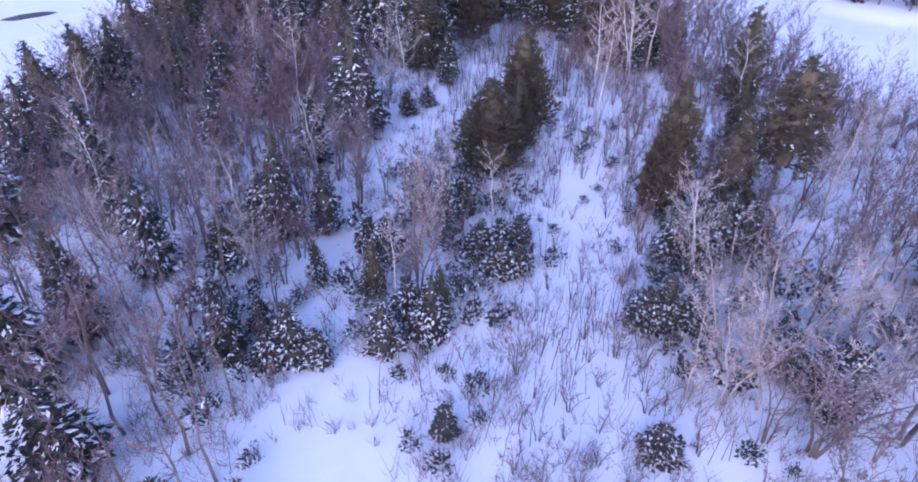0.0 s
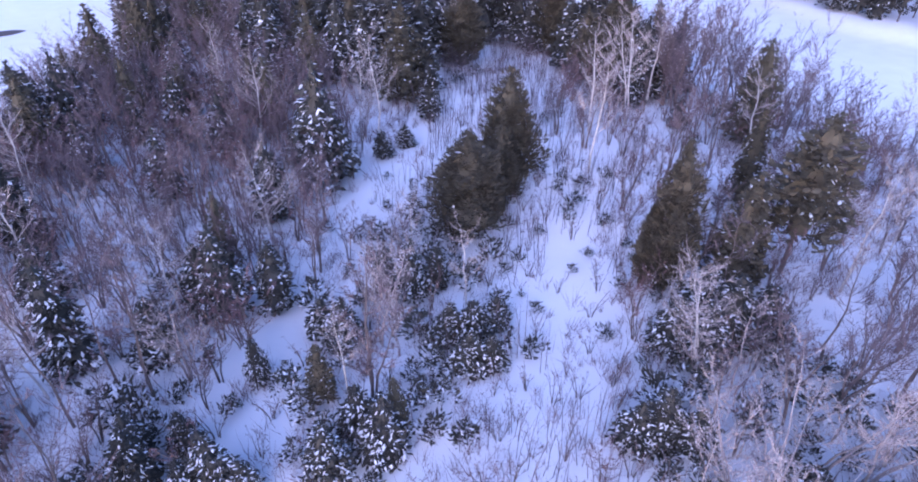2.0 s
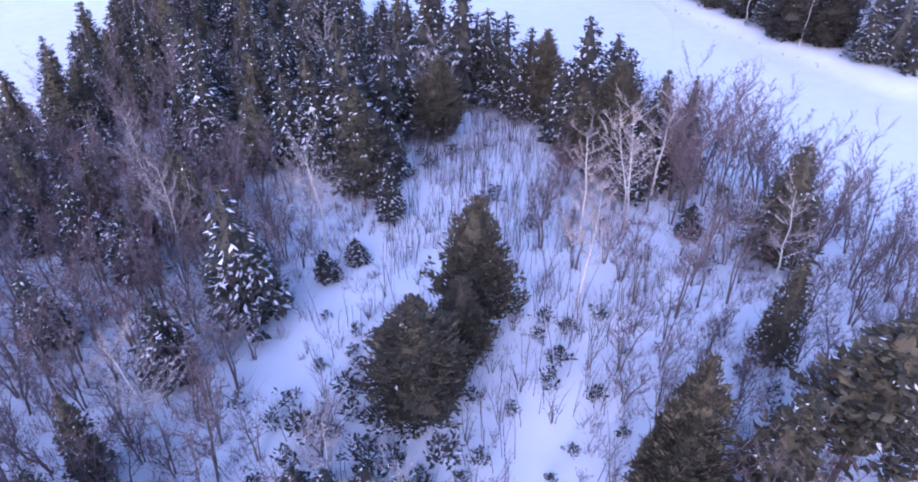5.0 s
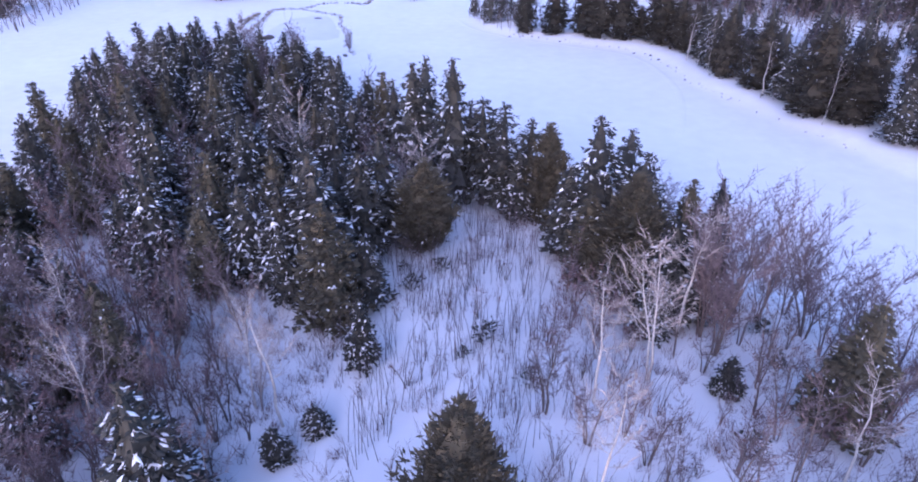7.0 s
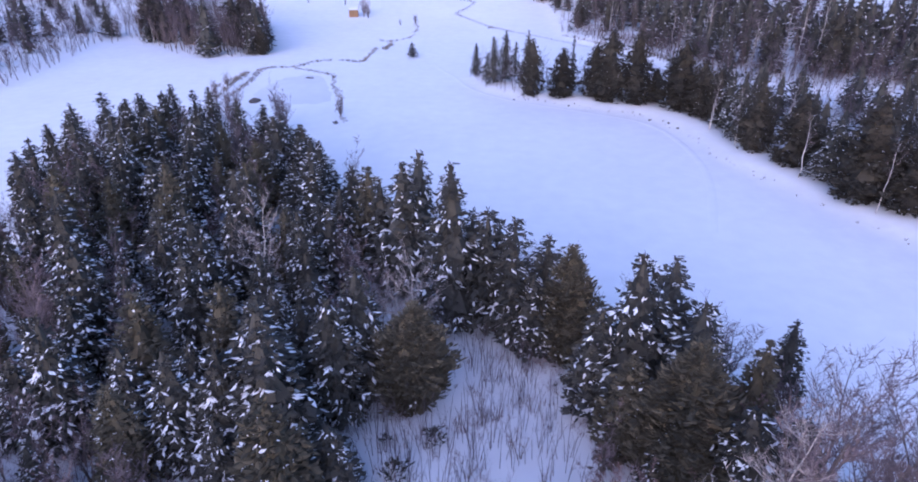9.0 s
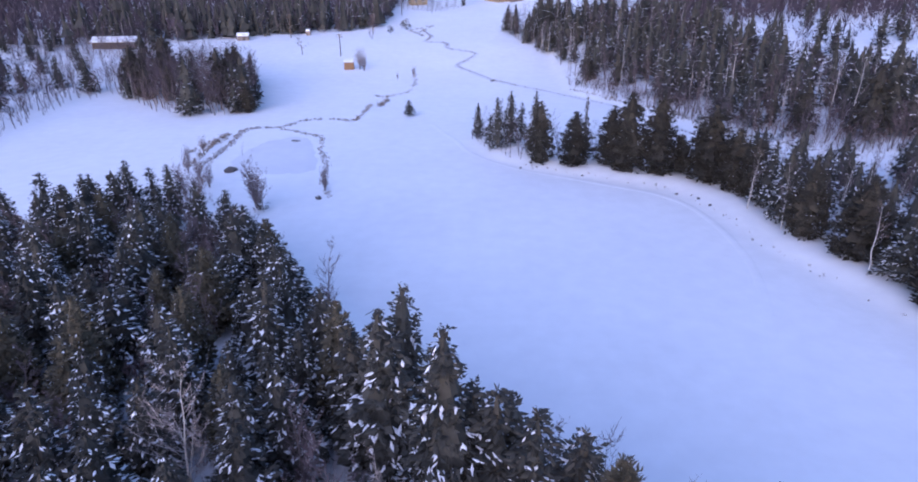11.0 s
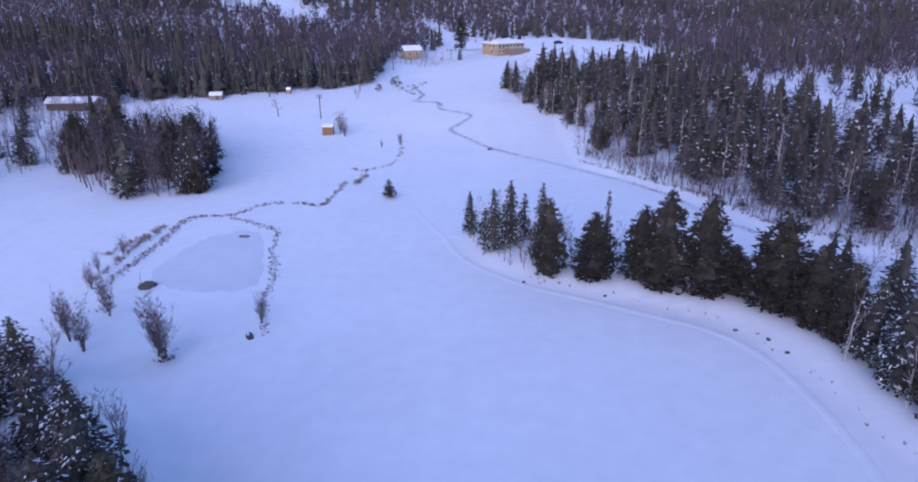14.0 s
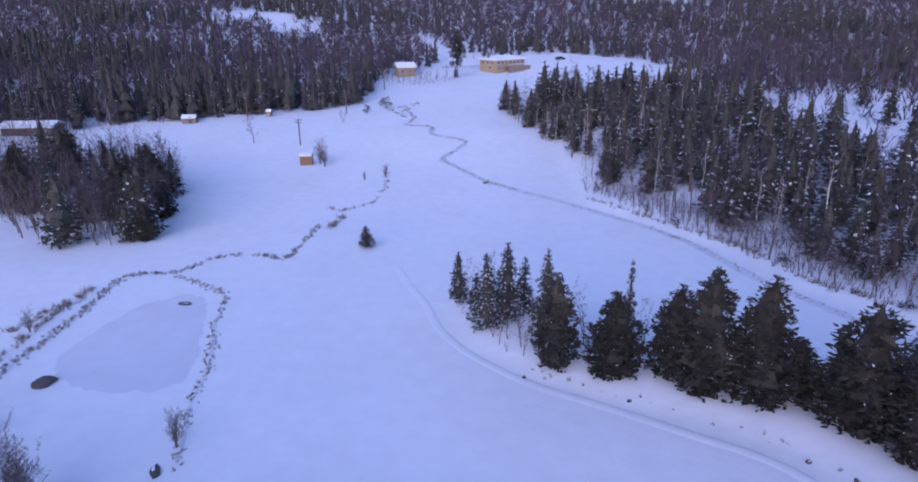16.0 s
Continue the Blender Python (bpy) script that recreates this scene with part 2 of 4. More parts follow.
def conifer(seed, h=10.0, r=2.3, clumps=230, blades=9, size=0.55, low=0.08, belly=0.12, power=0.8, tiers=11, droop=0.3, sweep=-0.15, ragged=0.45,
            snow=0.4, fleck=1.0, core=0.62, slim=0.24, trunk_r=0.015, material=None, name="spruce_tree", label=""):
    """An evergreen: a trunk, boughs that end in clumps of needle sprays round a ragged crown, and snow lying on the boughs."""
    random.seed(seed)
    ob = root(name, label, "tree")
    trunk, crown, white = Buf(), Buf(), Buf()
    up = v3(0, 0, 1)
    lean = v3(random.uniform(-0.025, 0.025), random.uniform(-0.025, 0.025), 1)
    trunk.tube([lean * (h * 0.96 * k / 5) - v3(0, 0, 0.3 if k == 0 else 0) for k in range(6)], [trunk_r * h * (1 - k / 5.3) for k in range(6)], 6)

    def outline(u):
        return 0.55 + 0.45 * u / belly if u < belly else (1 - (u - belly) / (1 - belly)) ** power

    def lobe(a, u):
        return 1 + ragged * (noise.noise((1.3 * math.cos(a), 1.3 * math.sin(a), 5 * u + seed)) + 0.7 * noise.noise((3 * math.cos(a), 3 * math.sin(a), 11 * u + seed)))

    made = 0
    while made < clumps:
        u = random.random()
        if random.random() > outline(u) + 0.08:
            continue
        made += 1
        if tiers:
            u = min(0.99, max(0.0, (int(u * tiers) + 0.5 + random.gauss(0, 0.22)) / tiers))
        a = random.uniform(0, 6.283)
        out = v3(math.cos(a), math.sin(a), 0)
        side = v3(-math.sin(a), math.cos(a), 0)
        reach = r * outline(u) * lobe(a, u)
        rr = reach * random.uniform(0.55, 1.0) + 0.06
        foot = lean * (h * (low + (1 - low) * u))
        c = foot + out * rr - up * (droop * rr * (1 - 1.1 * u))
        if size > 0.4 and random.random() < 0.25:
            crown.spike(foot, c, 0.02 + 0.004 * h)
        sz = size * (0.6 + 0.6 * min(1.0, rr / (0.6 * r)))
        for _ in range(blades):
            p = c + out * random.uniform(-0.9, 0.25) * sz + side * random.gauss(0, 0.42) * sz + up * random.gauss(0, 0.16) * sz
            d = (out * random.uniform(0.3, 1.0) + side * random.uniform(-0.9, 0.9) + up * (sweep + random.uniform(-0.4, 0.4))).normalized()
            keel = (up + out * random.uniform(-0.7, 0.7) + side * random.uniform(-0.7, 0.7)).normalized()
            ll = sz * random.uniform(0.55, 1.15)
            crown.blade(p, d, keel, ll, ll * slim * random.uniform(0.7, 1.3), random.uniform(0.1, 0.6))
        if rr > 0.5 * reach and random.random() < snow * (1.25 - 0.95 * u):
            for _ in range(random.choice((1, 1, 2, 3))):
                ll = sz * fleck * random.uniform(0.45, 1.15)
                d = (out * random.uniform(0.3, 1.0) + side * random.uniform(-1.0, 1.0) + up * random.uniform(-0.45, 0.0)).normalized()
                white.blade(c + side * random.gauss(0, 0.4) * sz + up * 0.18 * sz - d * ll * 0.3, d, up, ll, ll * random.uniform(0.10, 0.22), random.uniform(0.0, 0.5))
    steps = 8 if core else 0
    for i in range(steps):
        u = 0.93 * i / steps
        m, n = len(crown.v), 9
        for j in range(n):
            a = 6.283 * j / n + i
            q = core * r * outline(u) * lobe(a, u) * random.uniform(0.6, 1.15) + 0.04
            crown.v.append(lean * (h * (low + (1 - low) * u)) + v3(q * math.cos(a), q * math.sin(a), -random.uniform(0, 0.05) * h))
        crown.v.append(lean * (h * (low + (1 - low) * min(0.98, u + 0.22))))
        crown.f += [(m + j, m + (j + 1) % n, m + n) for j in range(n)]
    for k in range(10):
        a = random.uniform(0, 6.28)
        crown.blade(lean * (h * random.uniform(0.92, 0.98)), v3(math.cos(a) * 0.6, math.sin(a) * 0.6, 0.8).normalized(), v3(-math.sin(a), math.cos(a), 0), 0.04 * h, 0.008 * h)
    part("trunk", trunk, BARK, ob)
    part("crown", crown, material or NEEDLE, ob)
    if white.v:
        tagged(part("snow", white, FRESH, ob, "patches of snow lying on the boughs"), kind="stuff")
    return ob


def bare_tree(seed, h=9.0, stems=1, spread=0.5, limbs=13, twigs=9, bark=None, twig=None, name="bare_tree", label="", lean=0.12, fine=1.0, sub=2, first=0.25, sides=5, thin=1.0):
    """A leafless tree: stems with limbs, and a crown of many thin twigs."""
    random.seed(seed)
    ob = root(name, label, "tree")
    trunk, fin = Buf(), Buf()
    for s in range(stems):
        a0 = random.uniform(0, 6.28)
        hh = h * (1 if s == 0 else random.uniform(0.6, 0.95))
        off = v3(math.cos(a0), math.sin(a0), 0)
        bow = lean * random.uniform(0.4, 1.5) * (1.0 if stems > 1 else 0.6)
        pts = [off * (0.12 * (stems > 1) + bow * hh * (k / 6) ** 1.3) + v3(random.uniform(-1, 1), random.uniform(-1, 1), 0) * 0.016 * hh * (k > 0) + v3(0, 0, hh * k / 6 - (0.3 if k == 0 else 0)) for k in range(7)]
        r0 = (0.0085 * hh + 0.018) * thin
        trunk.tube(pts, [r0 * (1 - k / 6.4) for k in range(7)], sides)
        for i in range(limbs):
            t = first + (0.98 - first) * (i + random.random()) / limbs
            k = min(5, int(t * 6))
            p = pts[k].lerp(pts[k + 1], t * 6 - k)
            a = random.uniform(0, 6.28)
            out = v3(math.cos(a), math.sin(a), 0)
            length = hh * random.uniform(0.20, 0.40) * (1.2 - 0.75 * t)
            up = random.uniform(0.55, 1.25)
            mid = p + out * length * 0.5 * spread * 1.5 + v3(0, 0, length * 0.40 * up)
            tip = mid + out.lerp(v3(random.uniform(-1, 1), random.uniform(-1, 1), 0), 0.35) * length * 0.45 * spread * 1.4 + v3(0, 0, length * 0.5 * up)
            lr = max(0.011, r0 * 0.36 * (1.1 - t))
            if sides > 3:
                trunk.tube([p, mid, tip], [lr, lr * 0.65, lr * 0.2], 3, False)
            else:
                trunk.spike(p, mid.lerp(tip, 0.8), lr * 1.3)
            for j in range(twigs):
                q = random.uniform(0.12, 1.0)
                b = p.lerp(mid, q * 2) if q < 0.5 else mid.lerp(tip, q * 2 - 1)
                a2 = a + random.uniform(-1.7, 1.7)
                tl = length * random.uniform(0.2, 0.5)
                e = b + v3(math.cos(a2) * tl * 0.65, math.sin(a2) * tl * 0.65, tl * random.uniform(0.2, 0.95))
                fin.spike(b, e, 0.013 * fine)
                for g in range(sub):
                    c = b.lerp(e, random.uniform(0.2, 0.9))
                    fin.spike(c, c + v3(random.uniform(-0.6, 0.6), random.uniform(-0.6, 0.6), random.uniform(0.0, 0.8)) * tl * 0.9, 0.010 * fine)
    part("trunk", trunk, bark or BARK, ob)
    tagged(part("crown", fin, twig or TWIG, ob, "fine leafless twigs"), kind="stuff")
    return ob


# prototypes: species -> list of (object, height); removed after planting
KIND = {
    "spruce": [(conifer(11 + i, 10, 2.2 + 0.2 * i, clumps=280, blades=7, size=0.48, tiers=13, ragged=0.42, slim=0.28, power=0.76, fleck=1.1, snow=0.5 + 0.25 * i, label="dark green spruce with snow on its branches"), 10) for i in range(4)],
    "snowy": [(conifer(31 + i, 10, 2.6, clumps=260, blades=8, slim=0.26, power=0.85, tiers=10, snow=1.0, fleck=1.25, droop=0.4, label="spruce heavily laden with snow on its boughs"), 10) for i in range(3)],
    "thin": [(conifer(41 + i, 10, 1.5, clumps=150, power=0.7, size=0.5, snow=0.7, core=0.35, ragged=0.7, low=0.12, label="thin sparse spruce dusted with snow"), 10) for i in range(2)],
    "olive": [(conifer(51 + i, 10, 2.3, clumps=290, blades=7, slim=0.28, size=0.5, power=0.66, tiers=14, sweep=0.1, snow=0.28, fleck=0.7, material=OLIVE, label="olive green fir with little snow"), 10) for i in range(2)],
    "fir": [(conifer(201 + i, 10, 2.9, clumps=520, blades=8, slim=0.26, size=0.46, low=0.03, belly=0.2, power=0.62, tiers=0, ragged=0.5, droop=0.15, sweep=0.1, snow=0.20, fleck=0.45, core=0.68, material=DARK, name="fir_tree", label="broad dark fir dotted with snow"), 10) for i in range(3)],
    "pine": [(conifer(56 + i, 10, 2.4, clumps=240, size=0.5, low=0.34, belly=0.3, power=0.6, tiers=7, sweep=0.2, snow=0.3, fleck=0.8, ragged=0.6, core=0.5, material=OLIVE, name="pine_tree", label="olive green pine with a clear trunk and some snow"), 10) for i in range(2)],
    "tall_pine": [(conifer(59, 10, 1.5, clumps=110, size=0.7, low=0.3, belly=0.3, power=0.5, tiers=6, snow=0.1, ragged=0.7, core=0.4, name="pine_tree", label="tall dark pine with a long clear trunk"), 10)],
    "cedar": [(conifer(61 + i, 9, 2.15 + 0.15 * i, clumps=1000, blades=9, size=0.36, low=0.04, belly=0.24, power=0.72, tiers=0, ragged=0.62, droop=-0.1, sweep=0.5, slim=0.17, snow=0.015, core=0.66, material=OLIVE, name="cedar_tree", label="dense olive brown cedar with a feathery rounded crown"), 9) for i in range(3)],
    "birch": [(bare_tree(71 + i, 9, 1 + i % 2, 0.6, limbs=16, twigs=14, bark=BIRCH, twig=PALE, name="birch_tree", label="leafless white birch with ascending limbs", first=0.35), 9) for i in range(4)],
    "bare": [(bare_tree(81 + i, 8, 3 + i % 2, 0.42, limbs=12, twigs=10, lean=0.2, sub=1, fine=1.5, sides=4, label="leafless grey tree with several stems"), 8) for i in range(4)],
    "brushy": [(bare_tree(211 + i, 8, 3, 0.45, limbs=10, twigs=7, lean=0.2, sub=1, fine=1.9, sides=3, label="leafless tree of the thicket"), 8) for i in range(3)],
    "ruddy": [(bare_tree(221 + i, 7, 4, 0.5, limbs=8, twigs=7, lean=0.25, sub=1, fine=1.9, sides=3, twig=REDTWIG, label="reddish leafless bush of the thicket"), 7) for i in range(2)],
    "fan": [(bare_tree(231 + i, 9, 6, 0.36, limbs=13, twigs=11, lean=0.3, sub=1, fine=1.4, sides=4, thin=0.7, first=0.22, label="tall leafless tree fanning out over the shore"), 9) for i in range(2)],
    "grey_birch": [(bare_tree(251 + i, 8, 3, 0.5, limbs=12, twigs=8, lean=0.3, sub=1, fine=1.3, sides=4, thin=0.75, first=0.3, bark=PALE, twig=PALE, name="birch_tree", label="leafless pale birch with several leaning stems"), 8) for i in range(3)],
    "bush": [(bare_tree(241 + i, 7, 13, 0.42, limbs=8, twigs=8, lean=0.2, sub=1, fine=1.5, sides=3, thin=0.6, first=0.12, name="bush", label="dense leafless bush on the snowy ice"), 7) for i in range(2)],
    "pole": [(bare_tree(86 + i, 9, 1 + i % 2, 0.6, limbs=13, twigs=10, lean=0.14, sub=1, fine=1.5, sides=4, first=0.42, label="slender leafless tree with a long bare trunk"), 9) for i in range(3)],
    "red": [(bare_tree(91 + i, 7, 4, 0.55, limbs=11, twigs=11, sub=1, fine=1.35, twig=REDTWIG, lean=0.25, label="leafless bushy tree with reddish twigs"), 7) for i in range(2)],
    "young": [(conifer(101 + i, 1.7, 0.7, clumps=30, blades=7, size=0.30, low=0.05, belly=0.25, power=0.8, tiers=0, droop=-0.3, sweep=0.55, slim=0.17, ragged=1.1, snow=1.0, fleck=1.1, core=0, name="young_spruce", label="young spruce half buried in snow"), 1.7) for i in range(5)],
    "shrub": [(bare_tree(111 + i, 3, 5, 0.5, limbs=3, twigs=5, sub=1, fine=1.3, sides=3, twig=REDTWIG, lean=0.3, name="shrub", label="leafless shrub standing in the snow"), 3) for i in range(2)],
    "spruce_far": [(conifer(121 + i, 10, 2.2 + 0.2 * i, clumps=130, blades=6, size=0.68, power=0.88, ragged=0.4, snow=0.55, fleck=0.95, label="dark spruce flecked with snow"), 10) for i in range(4)],
    "olive_far": [(conifer(131 + i, 10, 2.7, clumps=130, blades=7, size=0.75, power=0.62, tiers=0, low=0.04, belly=0.2, snow=0.2, fleck=0.5, material=DARK, label="broad dark fir flecked with snow"), 10) for i in range(2)],
    "thin_far": [(conifer(141 + i, 10, 1.5, clumps=90, blades=7, size=0.6, snow=0.3, fleck=0.6, low=0.18, ragged=0.7, core=0.4, label="thin spruce with a bare lower trunk"), 10) for i in range(2)],
    "birch_far": [(bare_tree(151 + i, 9, 1 + i % 2, 0.4, limbs=9, twigs=5, sides=4, thin=0.95, bark=BIRCH, twig=TWIG, name="birch_tree", label="leafless white birch at the edge of the wood", lean=0.08, fine=1.6, sub=1, first=0.4), 9) for i in range(3)],
    "bare_far": [(bare_tree(161 + i, 8, 2, 0.6, limbs=9, twigs=4, twig=FARTWIG, label="leafless grey tree in the wood", lean=0.15, fine=2.6, sub=1, sides=3), 8) for i in range(4)],
    "spruce_back": [(conifer(181 + i, 10, 2.5, clumps=60, blades=5, size=1.0, power=0.9, ragged=0.4, tiers=8, snow=0.55, fleck=0.85, core=0.66, label="dark spruce deep in the wood"), 10) for i in range(3)],
    "bare_back": [(bare_tree(191 + i, 8, 1, 0.7, limbs=10, twigs=6, twig=FARTWIG, label="leafless tree deep in the wood", fine=4.0, sub=1, sides=3), 8) for i in range(3)],
    "shrub_far": [(bare_tree(171 + i, 3, 5, 0.5, limbs=2, twigs=4, sides=3, twig=REDTWIG, lean=0.3, name="shrub", label="leafless shrub on the snowy bank", fine=2.4, sub=1), 3) for i in range(2)],
}
planted = []
rnd = random.Random(5)


def plant(kind, x, y, h, group, wide=1.0, joined=None, lean=(0, 0)):
    ob, h0 = rnd.choice(KIND[kind])
    s = h / h0
    w = s * wide * rnd.uniform(0.9, 1.2)
    m = Matrix.Translation((x, y, height(x, y))) @ Matrix.Rotation(rnd.uniform(0, 6.28), 4, "Z") @ Matrix.Diagonal((w, w, s, 1))
    if lean[0] or lean[1]:
        shear = Matrix.Identity(4)
        shear[0][2], shear[1][2] = lean
        m = Matrix.Translation(m.translation) @ shear @ Matrix.Translation(-m.translation) @ m
    planted.append((x, y))
    if joined is None:
        return tagged(copy_thing(ob, m), group=group)
    for o in ob.children:
        joined.setdefault(o.data.materials[0].name, []).append((o.data, m))


def join(name, joined, label):
    """Joins far trees of one wood into one mesh for each material."""
    for key, items in joined.items():
        co, faces, n = [], [], 0
        for me, m in items:
            a = np.empty(len(me.vertices) * 3, np.float32)
            me.vertices.foreach_get("co", a)
            a = a.reshape(-1, 3) @ np.array(m.to_3x3()).T + np.array(m.translation)
            co.append(a)
            faces += [tuple(n + i for i in p.vertices) for p in me.polygons]
            n += len(a)
        me = bpy.data.meshes.new(name)
        me.from_pydata(np.concatenate(co).tolist(), [], faces)
        me.materials.append(bpy.data.materials[key])
        tagged(new(name + "_" + key, me), label, "woods", kind="stuff")


def fill(poly, spacing, mix, group, lo, hi, keep_out=(), clear=None, joined=None, wide=1.0):
    """Plants a mix of kinds over a region, no two nearer than the spacing."""
    x0, x1 = min(p[0] for p in poly), max(p[0] for p in poly)
    y0, y1 = min(p[1] for p in poly), max(p[1] for p in poly)
    kinds, weights = zip(*mix.items())
    for _ in range(int((x1 - x0) * (y1 - y0) / spacing ** 2 * 6)):
        x, y = rnd.uniform(x0, x1), rnd.uniform(y0, y1)
        if not inside(poly, x, y) or any(inside(g, x, y) for g in keep_out):
            continue
        gap = clear or spacing
        if any((x - a) ** 2 + (y - b) ** 2 < gap * gap for a, b in planted):
            continue
        k = rnd.choices(kinds, weights)[0]
        f = {"young": 0.2, "shrub": 0.35, "red": 0.65, "bare": 0.85}.get(k.split("_")[0], 1.0)
        plant(k, x, y, rnd.uniform(lo, hi) * f, group, wide, joined)


